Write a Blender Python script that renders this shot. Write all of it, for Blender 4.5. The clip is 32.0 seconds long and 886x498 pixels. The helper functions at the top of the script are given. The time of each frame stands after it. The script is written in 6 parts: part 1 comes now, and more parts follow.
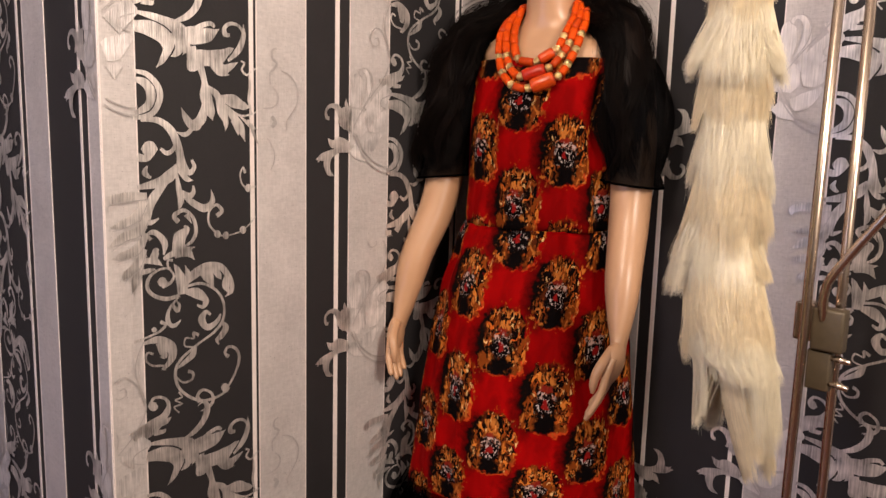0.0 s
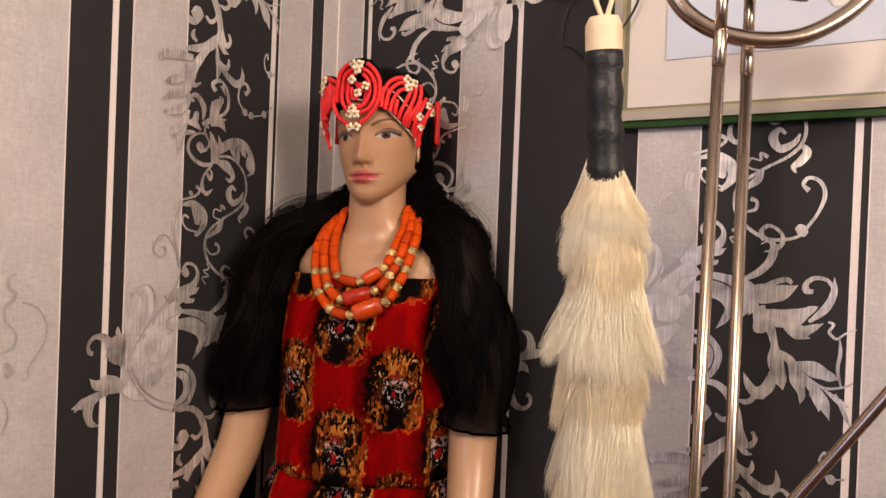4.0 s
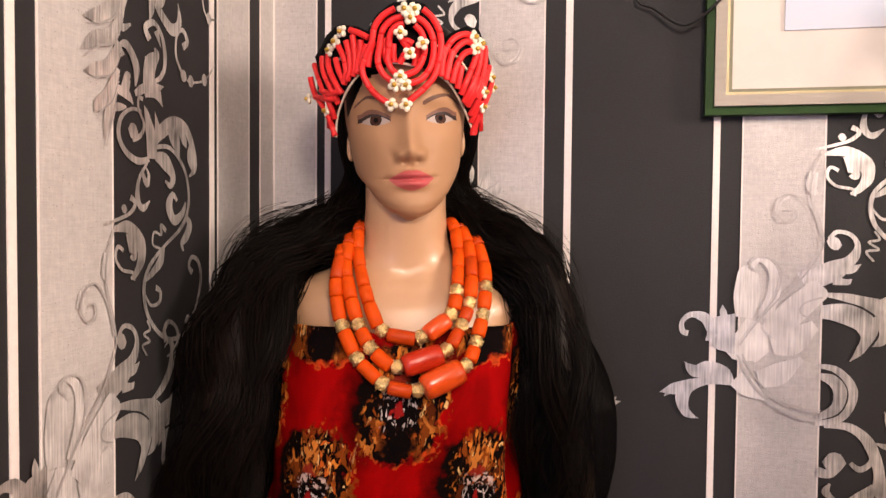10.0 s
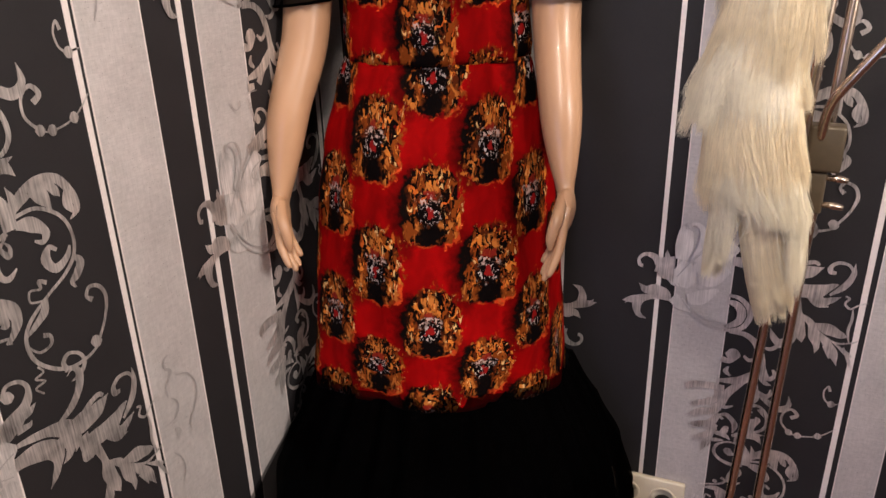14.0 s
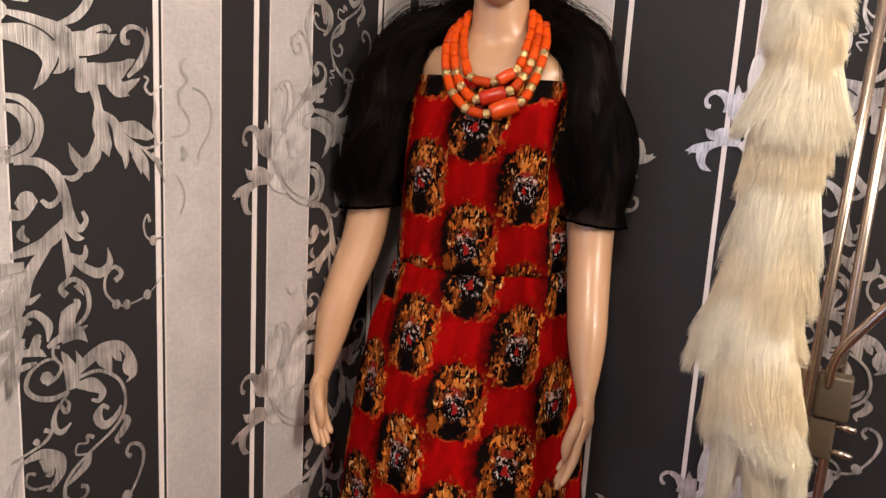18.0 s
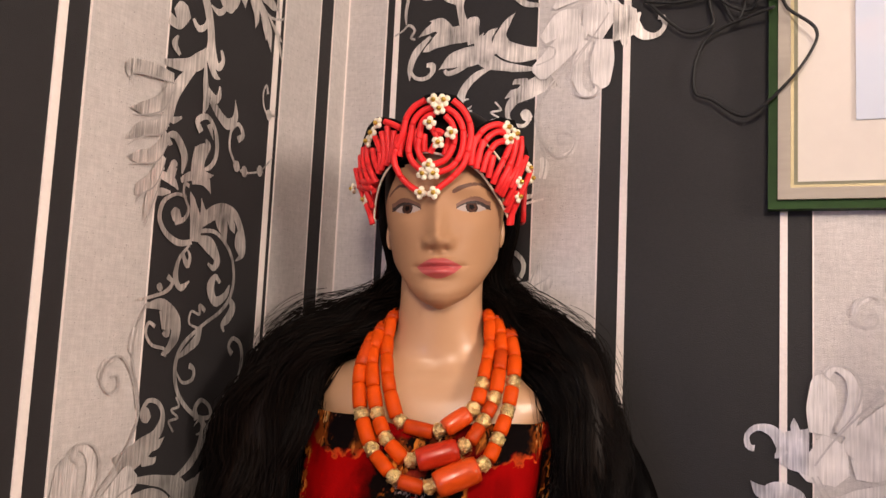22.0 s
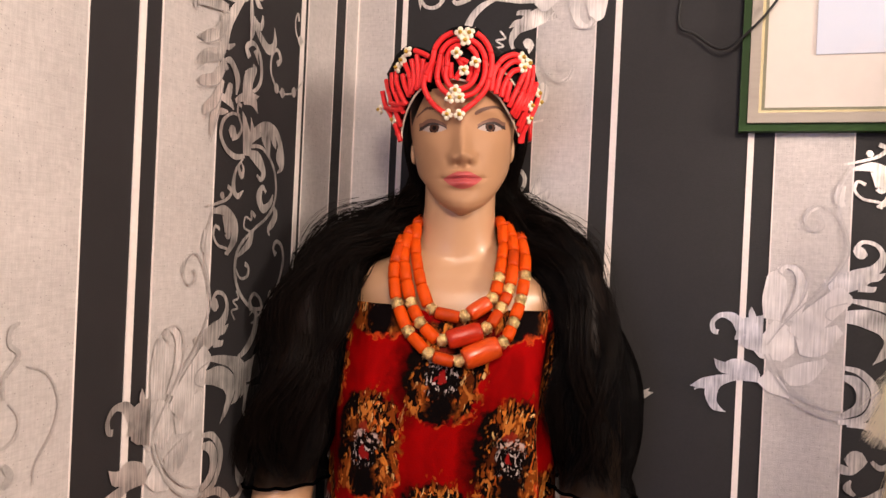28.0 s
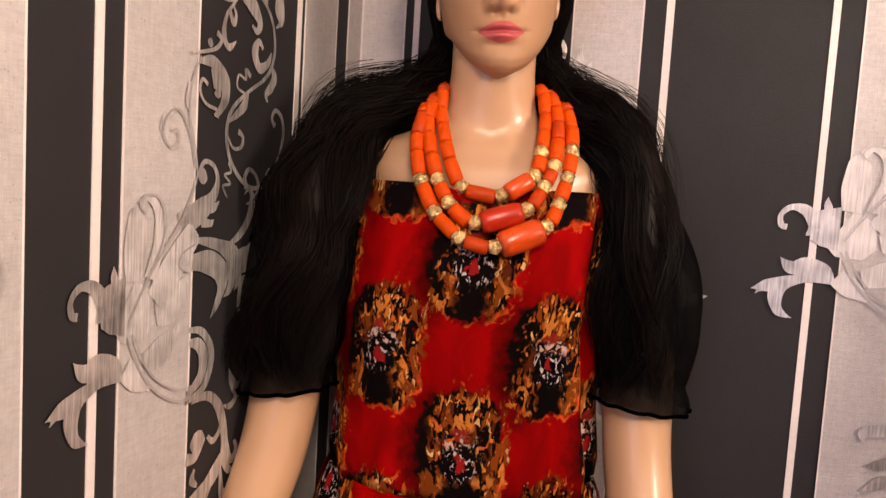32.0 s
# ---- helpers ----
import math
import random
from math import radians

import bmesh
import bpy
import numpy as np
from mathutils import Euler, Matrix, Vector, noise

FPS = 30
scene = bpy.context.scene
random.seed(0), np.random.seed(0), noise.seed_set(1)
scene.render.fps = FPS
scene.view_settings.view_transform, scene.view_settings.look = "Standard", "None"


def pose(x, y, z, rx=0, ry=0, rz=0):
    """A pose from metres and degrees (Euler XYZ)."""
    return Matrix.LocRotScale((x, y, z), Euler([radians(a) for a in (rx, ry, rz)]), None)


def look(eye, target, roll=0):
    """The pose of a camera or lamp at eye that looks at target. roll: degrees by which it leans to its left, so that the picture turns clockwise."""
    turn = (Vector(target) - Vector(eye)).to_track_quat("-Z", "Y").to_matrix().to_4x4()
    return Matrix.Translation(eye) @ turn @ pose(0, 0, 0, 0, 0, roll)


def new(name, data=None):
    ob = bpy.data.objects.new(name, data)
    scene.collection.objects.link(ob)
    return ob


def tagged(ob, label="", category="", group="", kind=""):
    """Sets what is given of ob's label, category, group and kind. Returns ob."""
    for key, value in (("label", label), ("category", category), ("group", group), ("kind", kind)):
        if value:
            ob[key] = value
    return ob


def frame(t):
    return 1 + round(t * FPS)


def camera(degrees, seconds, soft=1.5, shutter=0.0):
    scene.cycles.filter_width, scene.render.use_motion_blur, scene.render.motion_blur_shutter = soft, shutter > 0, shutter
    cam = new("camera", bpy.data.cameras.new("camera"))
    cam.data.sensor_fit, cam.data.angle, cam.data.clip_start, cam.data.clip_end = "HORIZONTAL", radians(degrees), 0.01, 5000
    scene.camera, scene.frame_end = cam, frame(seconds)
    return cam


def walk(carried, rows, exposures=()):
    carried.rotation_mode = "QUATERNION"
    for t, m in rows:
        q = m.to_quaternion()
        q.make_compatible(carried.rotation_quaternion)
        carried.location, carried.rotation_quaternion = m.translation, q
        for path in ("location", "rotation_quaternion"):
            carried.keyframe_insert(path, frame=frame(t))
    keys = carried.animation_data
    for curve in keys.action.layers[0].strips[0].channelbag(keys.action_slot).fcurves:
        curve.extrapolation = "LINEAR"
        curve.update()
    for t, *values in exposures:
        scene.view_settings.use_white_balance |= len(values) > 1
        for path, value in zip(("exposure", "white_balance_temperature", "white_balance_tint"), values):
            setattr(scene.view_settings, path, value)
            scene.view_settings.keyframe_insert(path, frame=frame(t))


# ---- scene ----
cam = camera(59.9, 32.0)
METRES, EYE, TILT, LEAN, TURN = 4.15, 1.34, 0.0, 0.0, 45.0
ROWS = [
    (0.0, 0.0, 0.0, 0.0, 0.23, -8.53, -1.53),
    (0.5, -0.0103, -0.0015, 0.0034, -3.23, -7.0, -0.56),
    (1.0, -0.01, 0.0139, 0.0275, -5.36, -3.78, -0.86),
    (1.5, 0.0069, 0.0333, 0.0381, -7.34, -2.23, -2.05),
    (2.0, 0.0212, 0.054, 0.0442, -9.85, -1.53, -3.39),
    (2.5, 0.017, 0.0678, 0.0482, -10.26, -1.25, -2.24),
    (4.5, 0.0034, 0.0583, 0.0484, -12.34, -0.39, -2.33),
    (5.0, 0.0073, 0.0425, 0.0437, -8.69, -1.88, -2.26),
    (5.5, -0.0044, 0.0393, 0.0424, -13.93, -1.54, 0.62),
    (6.0, -0.0303, 0.0293, 0.038, -15.37, -1.45, 2.31),
    (6.5, -0.0447, 0.027, 0.0292, -16.83, -2.67, 0.77),
    (7.0, -0.0533, 0.04, 0.019, -17.74, -3.87, 0.32),
    (7.5, -0.0573, 0.0667, 0.0242, -19.51, -4.17, 1.36),
    (8.0, -0.063, 0.0977, 0.0289, -25.02, -4.14, 0.96),
    (8.5, -0.0818, 0.1218, 0.0283, -29.76, -5.45, 0.89),
    (9.0, -0.0928, 0.1412, 0.0391, -33.91, -5.66, 2.28),
    (9.5, -0.0867, 0.1631, 0.0484, -34.14, -4.32, 1.42),
    (10.0, -0.0606, 0.1858, 0.0616, -33.1, -2.04, -0.5),
    (10.5, -0.0497, 0.1889, 0.0689, -31.55, -1.16, -0.56),
    (11.0, -0.0461, 0.1894, 0.065, -29.3, -2.86, 0.13),
    (11.5, -0.0499, 0.177, 0.0551, -26.52, -5.85, 0.43),
    (12.0, -0.0565, 0.1501, 0.046, -25.54, -9.81, 0.56),
    (12.5, -0.0626, 0.1172, 0.0346, -24.45, -13.49, 0.22),
    (13.0, -0.0647, 0.098, 0.0261, -23.16, -16.76, 0.25),
    (13.5, -0.0638, 0.0863, 0.0172, -22.14, -19.45, 1.06),
    (14.0, -0.0654, 0.0831, 0.0059, -21.76, -23.11, 1.4),
    (14.5, -0.0628, 0.08, -0.0044, -20.99, -26.66, 2.08),
    (16.5, -0.0615, 0.0662, -0.0366, -20.79, -24.57, -2.24),
    (17.0, -0.0598, 0.0557, -0.0088, -20.31, -21.77, -3.06),
    (17.5, -0.0538, 0.0581, 0.0167, -17.51, -16.75, -2.98),
    (18.0, -0.0565, 0.062, 0.0248, -14.81, -10.94, -3.27),
    (18.5, -0.0633, 0.0832, 0.0356, -13.52, -4.89, -2.74),
    (19.0, -0.0656, 0.1079, 0.0469, -19.31, -0.58, -2.73),
    (19.5, -0.064, 0.1211, 0.0517, -25.91, 1.21, -3.08),
    (20.0, -0.0641, 0.1344, 0.0523, -26.88, 2.08, -2.75),
    (20.5, -0.0479, 0.155, 0.0567, -24.81, 3.6, -2.02),
    (21.0, -0.0326, 0.1704, 0.0592, -23.18, 5.08, -1.53),
    (21.5, -0.0305, 0.176, 0.0583, -22.42, 5.65, -1.95),
    (22.0, -0.0333, 0.1758, 0.0579, -22.71, 5.64, -2.65),
    (22.5, -0.0448, 0.1694, 0.0567, -25.02, 4.85, -2.85),
    (23.0, -0.0526, 0.1605, 0.0557, -26.47, 4.15, -2.81),
    (23.5, -0.0597, 0.156, 0.0536, -26.9, 3.84, -2.67),
    (24.0, -0.0631, 0.1526, 0.0536, -27.1, 3.57, -2.68),
    (24.5, -0.0671, 0.1503, 0.053, -27.09, 3.33, -2.82),
    (25.0, -0.069, 0.1465, 0.0542, -26.87, 2.94, -3.17),
    (25.5, -0.0689, 0.138, 0.0513, -26.4, 2.07, -3.6),
    (27.5, -0.0688, 0.1291, 0.0446, -25.69, -1.31, -3.48),
    (28.0, -0.0644, 0.1543, 0.0529, -26.23, -0.33, -2.63),
    (28.5, -0.064, 0.1685, 0.0573, -26.98, -0.06, -1.87),
    (29.0, -0.0601, 0.1801, 0.0545, -27.6, -0.27, -1.39),
    (29.5, -0.0524, 0.1895, 0.0512, -27.66, -0.66, -1.26),
    (30.0, -0.0407, 0.2061, 0.055, -27.12, -1.09, -1.42),
    (30.5, -0.036, 0.2164, 0.0519, -26.59, -1.66, -1.75),
    (31.0, -0.0383, 0.2165, 0.0472, -26.44, -2.46, -2.14),
    (31.5, -0.0436, 0.2069, 0.0425, -26.68, -3.72, -2.79),
    (32.0, -0.057, 0.1894, 0.0353, -26.78, -5.03, -3.53),
]
walk(cam, [(t, pose(0, 0, EYE, TILT, LEAN, TURN) @ pose(METRES * x, METRES * y, METRES * z, 90 + pitch, roll, yaw)) for t, x, y, z, yaw, pitch, roll in ROWS],
     exposures=[(0, 0.07, 6400, 12), (1, -0.1, 6250, 9), (2, -0.27, 6450, 13), (5, -0.27, 6550, 14), (7, 0.0, 6500, 14), (9, 0.12, 6500, 14), (10, 0.30, 6500, 14), (11.5, 0.20, 6600, 15), (13, 0.20, 6150, 11), (14.5, 0.16, 5850, 9), (16.5, 0.22, 5850, 8), (17.5, 0.18, 6000, 8), (19, 0.02, 6250, 10), (22, 0.0, 6450, 13), (26, -0.05, 6450, 13), (28, 0.2, 6500, 14), (30, 0.30, 6650, 16), (32, 0.27, 6750, 17)])

# ---- world and light ----
world = bpy.data.worlds.new("room_world")
scene.world = world
world.use_nodes = True
world.node_tree.nodes["Background"].inputs[0].default_value = (0.55, 0.6, 0.8, 1)
world.node_tree.nodes["Background"].inputs[1].default_value = 0.05


def lamp(name, kind, m, watts, colour, size=0.2, size_y=None):
    data = bpy.data.lights.new(name, kind)
    data.energy, data.color = watts, colour
    if kind == "AREA":
        data.size = size
        if size_y:
            data.shape, data.size_y = "RECTANGLE", size_y
    else:
        data.shadow_soft_size = size
    ob = new(name, data)
    ob.matrix_world = m
    return ob


lamp("ceiling_bulb", "POINT", pose(-0.30, -0.30, 2.2), 57, (1.0, 0.83, 0.68), 0.13)
# Unseen key light added at the right; its narrow cone dims the lower wall
side = lamp("side_key_spot", "SPOT", look((1.60, 0.20, 2.1), (-1.0, 1.1, 1.52)), 235, (1.0, 0.84, 0.70), 0.35)
side.data.spot_size, side.data.spot_blend = radians(72), 1.0
# Added cool fill from the rear; no window is built there
lamp("cool_fill_area", "AREA", look((-1.2, -2.5, 1.35), (-0.8, 1.0, 1.2)), 18, (0.55, 0.62, 1.0), 1.2, 1.2)

# ---- materials ----
def material(name, colour, rough=0.6, metal=0.0, vary=0.12, scale=60.0, bump=0.0, bump_scale=300.0, coat=0.0, sheen=0.0,
             stretch=(1, 1, 1), alpha=1.0, spec=0.5):
    """A surface with its colour varied by noise at two sizes, and a fine relief."""
    m = bpy.data.materials.new(name)
    m.use_nodes = True
    nt = m.node_tree
    n, link = nt.nodes, nt.links.new
    b = n["Principled BSDF"]
    tc = n.new("ShaderNodeTexCoord")
    mp = n.new("ShaderNodeMapping")
    mp.inputs["Scale"].default_value = stretch
    link(tc.outputs["Object"], mp.inputs["Vector"])
    fine, broad = n.new("ShaderNodeTexNoise"), n.new("ShaderNodeTexNoise")
    fine.inputs["Scale"].default_value, broad.inputs["Scale"].default_value = scale, scale / 14
    fine.inputs["Detail"].default_value = 5
    link(mp.outputs["Vector"], fine.inputs["Vector"])
    link(tc.outputs["Object"], broad.inputs["Vector"])
    add = n.new("ShaderNodeMath")
    add.operation = "ADD"
    link(fine.outputs["Fac"], add.inputs[0])
    link(broad.outputs["Fac"], add.inputs[1])
    ramp = n.new("ShaderNodeMapRange")
    ramp.inputs["From Min"].default_value, ramp.inputs["From Max"].default_value = 0.6, 1.4
    ramp.inputs["To Min"].default_value, ramp.inputs["To Max"].default_value = 1 - vary, 1 + vary
    link(add.outputs[0], ramp.inputs["Value"])
    mul = n.new("ShaderNodeMix")
    mul.data_type, mul.blend_type = "RGBA", "MULTIPLY"
    mul.inputs["Factor"].default_value = 1.0
    mul.inputs[6].default_value = (*colour, 1)
    link(ramp.outputs["Result"], mul.inputs[7])
    link(mul.outputs[2], b.inputs["Base Color"])
    b.inputs["Roughness"].default_value, b.inputs["Metallic"].default_value = rough, metal
    b.inputs["Coat Weight"].default_value, b.inputs["Sheen Weight"].default_value = coat, sheen
    b.inputs["Alpha"].default_value = alpha
    b.inputs["Specular IOR Level"].default_value = spec
    if bump:
        bn, bu = n.new("ShaderNodeTexNoise"), n.new("ShaderNodeBump")
        bn.inputs["Scale"].default_value, bn.inputs["Detail"].default_value = bump_scale, 3
        link(mp.outputs["Vector"], bn.inputs["Vector"])
        bu.inputs["Strength"].default_value, bu.inputs["Distance"].default_value = bump, 0.002
        link(bn.outputs["Fac"], bu.inputs["Height"])
        link(bu.outputs["Normal"], b.inputs["Normal"])
    return m


def glitter(m, size=900.0, amount=0.006):
    """Tiny bright specks pressed into the paper's surface."""
    nt = m.node_tree
    n, link = nt.nodes, nt.links.new
    b = n["Principled BSDF"]
    tc, vo, lt = n.new("ShaderNodeTexCoord"), n.new("ShaderNodeTexVoronoi"), n.new("ShaderNodeMath")
    vo.inputs["Scale"].default_value = size
    sep = n.new("ShaderNodeSeparateColor")
    link(tc.outputs["Object"], vo.inputs["Vector"])
    link(vo.outputs["Color"], sep.inputs[0])
    lt.operation, lt.inputs[1].default_value = "LESS_THAN", amount
    link(sep.outputs[0], lt.inputs[0])
    mix = n.new("ShaderNodeMapRange")
    mix.inputs["To Min"].default_value, mix.inputs["To Max"].default_value = b.inputs["Roughness"].default_value, 0.12
    link(lt.outputs[0], mix.inputs["Value"])
    link(mix.outputs["Result"], b.inputs["Roughness"])
    return m


def by_strand(m, lo, hi):
    """Every strand a little lighter or darker than the next."""
    nt = m.node_tree
    n, link = nt.nodes, nt.links.new
    b = n["Principled BSDF"]
    src = b.inputs["Base Color"].links[0].from_socket
    g, r, k = n.new("ShaderNodeNewGeometry"), n.new("ShaderNodeMapRange"), n.new("ShaderNodeMix")
    r.inputs["To Min"].default_value, r.inputs["To Max"].default_value = lo, hi
    link(g.outputs["Random Per Island"], r.inputs["Value"])
    k.data_type, k.blend_type = "RGBA", "MULTIPLY"
    k.inputs["Factor"].default_value = 1.0
    link(src, k.inputs[6])
    link(r.outputs["Result"], k.inputs[7])
    link(k.outputs[2], b.inputs["Base Color"])
    return m


def weave(m, amount=0.045):
    """Fine crossed threads in the paper's colour."""
    nt = m.node_tree
    n, link = nt.nodes, nt.links.new
    b = n["Principled BSDF"]
    src = b.inputs["Base Color"].links[0].from_socket
    tc = n.new("ShaderNodeTexCoord")
    for stretch in ((1, 1, 0.07), (0.07, 0.07, 1)):
        mp, no, r, k = n.new("ShaderNodeMapping"), n.new("ShaderNodeTexNoise"), n.new("ShaderNodeMapRange"), n.new("ShaderNodeMix")
        mp.inputs["Scale"].default_value = stretch
        link(tc.outputs["Object"], mp.inputs["Vector"])
        link(mp.outputs["Vector"], no.inputs["Vector"])
        no.inputs["Scale"].default_value, no.inputs["Detail"].default_value = 620, 2
        r.inputs["From Min"].default_value, r.inputs["From Max"].default_value = 0.35, 0.65
        r.inputs["To Min"].default_value, r.inputs["To Max"].default_value = 1 - amount, 1 + amount
        link(no.outputs["Fac"], r.inputs["Value"])
        k.data_type, k.blend_type = "RGBA", "MULTIPLY"
        k.inputs["Factor"].default_value = 1.0
        link(src, k.inputs[6])
        link(r.outputs["Result"], k.inputs[7])
        src = k.outputs[2]
    link(src, b.inputs["Base Color"])
    return m


M_DARK = material("charcoal_wallpaper", (0.0160, 0.0142, 0.0152), 0.62, 0, 0.15, 250, 0.25, 900, spec=0.35)
M_SILVER = weave(glitter(material("silver_wallpaper", (0.545, 0.505, 0.485), 0.5, 0.25, 0.14, 160, 0.35, 900)))
M_LINE = material("pale_line_print", (0.78, 0.70, 0.66), 0.5, 0.1, 0.08, 200, 0.2)
M_SCROLL = material("brushed_silver_print", (0.56, 0.52, 0.49), 0.40, 0.65, 0.75, 420, 0.35, 600, stretch=(1, 1, 0.05))
M_TONAL = material("tonal_silver_print", (0.60, 0.56, 0.54), 0.42, 0.3, 0.5, 420, 0.35, 600, stretch=(1, 1, 0.05))
# Same print on the back wall; its weaker sheen is put into these colours
M_TONAL_F = material("tonal_print_low_sheen", (0.68, 0.635, 0.61), 0.45, 0.2, 0.30, 420, 0.35, 600, stretch=(1, 1, 0.05))
M_TONALD_F = material("outline_print_low_sheen", (0.52, 0.485, 0.47), 0.5, 0.3, 0.2, 300)
M_TONALD = material("tonal_outline_print", (0.43, 0.40, 0.385), 0.5, 0.3, 0.2, 300)
M_PLASTER = material("matt_wall_paint", (0.30, 0.28, 0.27), 0.9, 0, 0.05, 30, 0.1)
M_CEIL = material("white_ceiling_paint", (0.78, 0.76, 0.73), 0.9, 0, 0.04, 30, 0.1)
M_FLOOR = material("red_brown_laminate", (0.20, 0.075, 0.045), 0.4, 0, 0.3, 40, 0.1, stretch=(1, 12, 1))
M_BASE = material("white_gloss_paint", (0.75, 0.70, 0.66), 0.35, 0, 0.06, 40)
M_SKIN = material("glossy_fibreglass_skin", (0.50, 0.288, 0.158), 0.36, 0, 0.05, 20, 0.0, coat=0.12)
M_FACE = material("matt_face_paint", (0.42, 0.228, 0.119), 0.55, 0, 0.05, 25, spec=0.3)
M_LIP = material("painted_lips", (0.47, 0.080, 0.080), 0.28, 0, 0.1, 80, coat=0.25)
M_BROW = material("painted_brow", (0.115, 0.052, 0.032), 0.6, 0, 0.3, 500)
M_EYE = material("painted_eye_white", (0.40, 0.32, 0.285), 0.5, 0, 0.03, 40, spec=0.2)
M_IRIS = material("painted_iris", (0.060, 0.026, 0.018), 0.5, 0, 0.4, 900, spec=0.08)
M_PUPIL = material("painted_pupil", (0.004, 0.003, 0.003), 0.5, 0, 0.1, 200, spec=0.08)
M_LASH = material("painted_lash", (0.020, 0.010, 0.008), 0.6, 0, 0.3, 900)
M_LID = material("brown_eyeshadow", (0.17, 0.078, 0.050), 0.55, 0, 0.25, 400)
M_HAIR = by_strand(material("black_wig_hair", (0.0042, 0.0024, 0.0017), 0.44, 0, 0.6, 60, spec=0.08), 0.1, 1.9)
M_CORAL = material("orange_coral_bead", (0.60, 0.062, 0.0015), 0.5, 0, 0.22, 70, 0.1, 200, coat=0.0, spec=0.12)
M_CORAL_B = material("brownish_coral_bead", (0.46, 0.045, 0.003), 0.42, 0, 0.25, 70, 0.1, 200, coat=0.03, spec=0.15)
M_CORAL_D = material("deep_coral_bead", (0.46, 0.022, 0.004), 0.32, 0, 0.25, 60, 0.1, 200, coat=0.1, spec=0.4)
M_CORAL_P = material("polished_coral_barrel", (0.64, 0.066, 0.005), 0.28, 0, 0.2, 50, coat=0.15)
M_GOLD = material("chased_gold_bead", (0.78, 0.57, 0.26), 0.30, 0.95, 0.6, 700, 1.0, 600)
M_RED = material("red_coral_tube", (0.78, 0.026, 0.026), 0.45, 0, 0.18, 120, 0.1, 300, coat=0.03, spec=0.3)
M_FELT = material("black_felt", (0.004, 0.0035, 0.0035), 0.9, 0, 0.3, 300, spec=0.1)
M_BRASS = material("yellow_gold_bead", (0.62, 0.40, 0.07), 0.28, 0.75, 0.2, 300)
M_IVORY = material("ivory_seed_bead", (0.86, 0.77, 0.60), 0.35, 0, 0.12, 200)
M_FUR = by_strand(material("cream_horsehair", (0.95, 0.82, 0.58), 0.7, 0, 0.10, 90, spec=0.15), 0.82, 1.04)
M_FUR2 = by_strand(material("pale_horsehair", (0.95, 0.87, 0.68), 0.7, 0, 0.10, 90, spec=0.15), 0.88, 1.04)
M_TAPE = material("black_leather_wrap", (0.006, 0.006, 0.006), 0.5, 0, 0.3, 150, 0.6, 120)
M_CREAM = material("cream_turned_wood", (0.75, 0.58, 0.38), 0.5, 0, 0.12, 60)
M_NICKEL = material("brushed_nickel", (0.58, 0.47, 0.37), 0.27, 1.0, 0.12, 400, 0.1, 400, stretch=(1, 1, 0.03))
M_GUN = material("dull_grey_metal", (0.22, 0.19, 0.18), 0.42, 0.9, 0.15, 90, 0.1)
M_BRONZE = material("dark_bronze_plastic", (0.10, 0.075, 0.045), 0.45, 0.3, 0.15, 90)
M_GREEN = material("green_painted_edge", (0.018, 0.056, 0.008), 0.55, 0, 0.2, 60, spec=0.2)
M_CHAMP = material("champagne_moulding", (0.40, 0.35, 0.29), 0.62, 0.0, 0.1, 120, 0.1, stretch=(0.1, 1, 1))
M_OLIVE = material("olive_inner_lip", (0.20, 0.19, 0.12), 0.6, 0, 0.1, 120)
M_GILT = material("gilt_sight_edge", (0.42, 0.35, 0.20), 0.5, 0.5, 0.1, 120)
M_MAT = material("cream_mount_board", (0.72, 0.655, 0.595), 0.8, 0, 0.03, 60)
M_WIRE = material("black_cable", (0.006, 0.006, 0.006), 0.6, 0, 0.2, 60)
M_PLASTIC = material("ivory_socket_plastic", (0.72, 0.62, 0.46), 0.35, 0, 0.05, 60)
M_WHITE = material("white_plastic", (0.72, 0.70, 0.68), 0.4, 0, 0.06, 60)
M_TULLE_IN = material("black_satin_lining", (0.0005, 0.0005, 0.0006), 0.85, 0, 0.3, 60, spec=0.0)
M_TULLE = material("sheer_black_tulle", (0.0012, 0.0010, 0.0010), 0.8, 0, 0.5, 60, alpha=0.76, spec=0.0)
M_VEIL = material("sheer_black_veil", (0.0015, 0.0014, 0.0015), 0.8, 0, 0.3, 500, alpha=0.60, spec=0.0)
M_ORGANZA = material("sheer_black_organza", (0.002, 0.0016, 0.0016), 0.6, 0, 0.5, 300, alpha=0.86, spec=0.03, stretch=(1, 1, 0.2))
M_LABEL = material("grey_label", (0.64, 0.62, 0.60), 0.6, 0, 0.1, 300)
M_TINSEL = material("crimson_tinsel", (0.45, 0.01, 0.03), 0.35, 0.4, 0.4, 200)



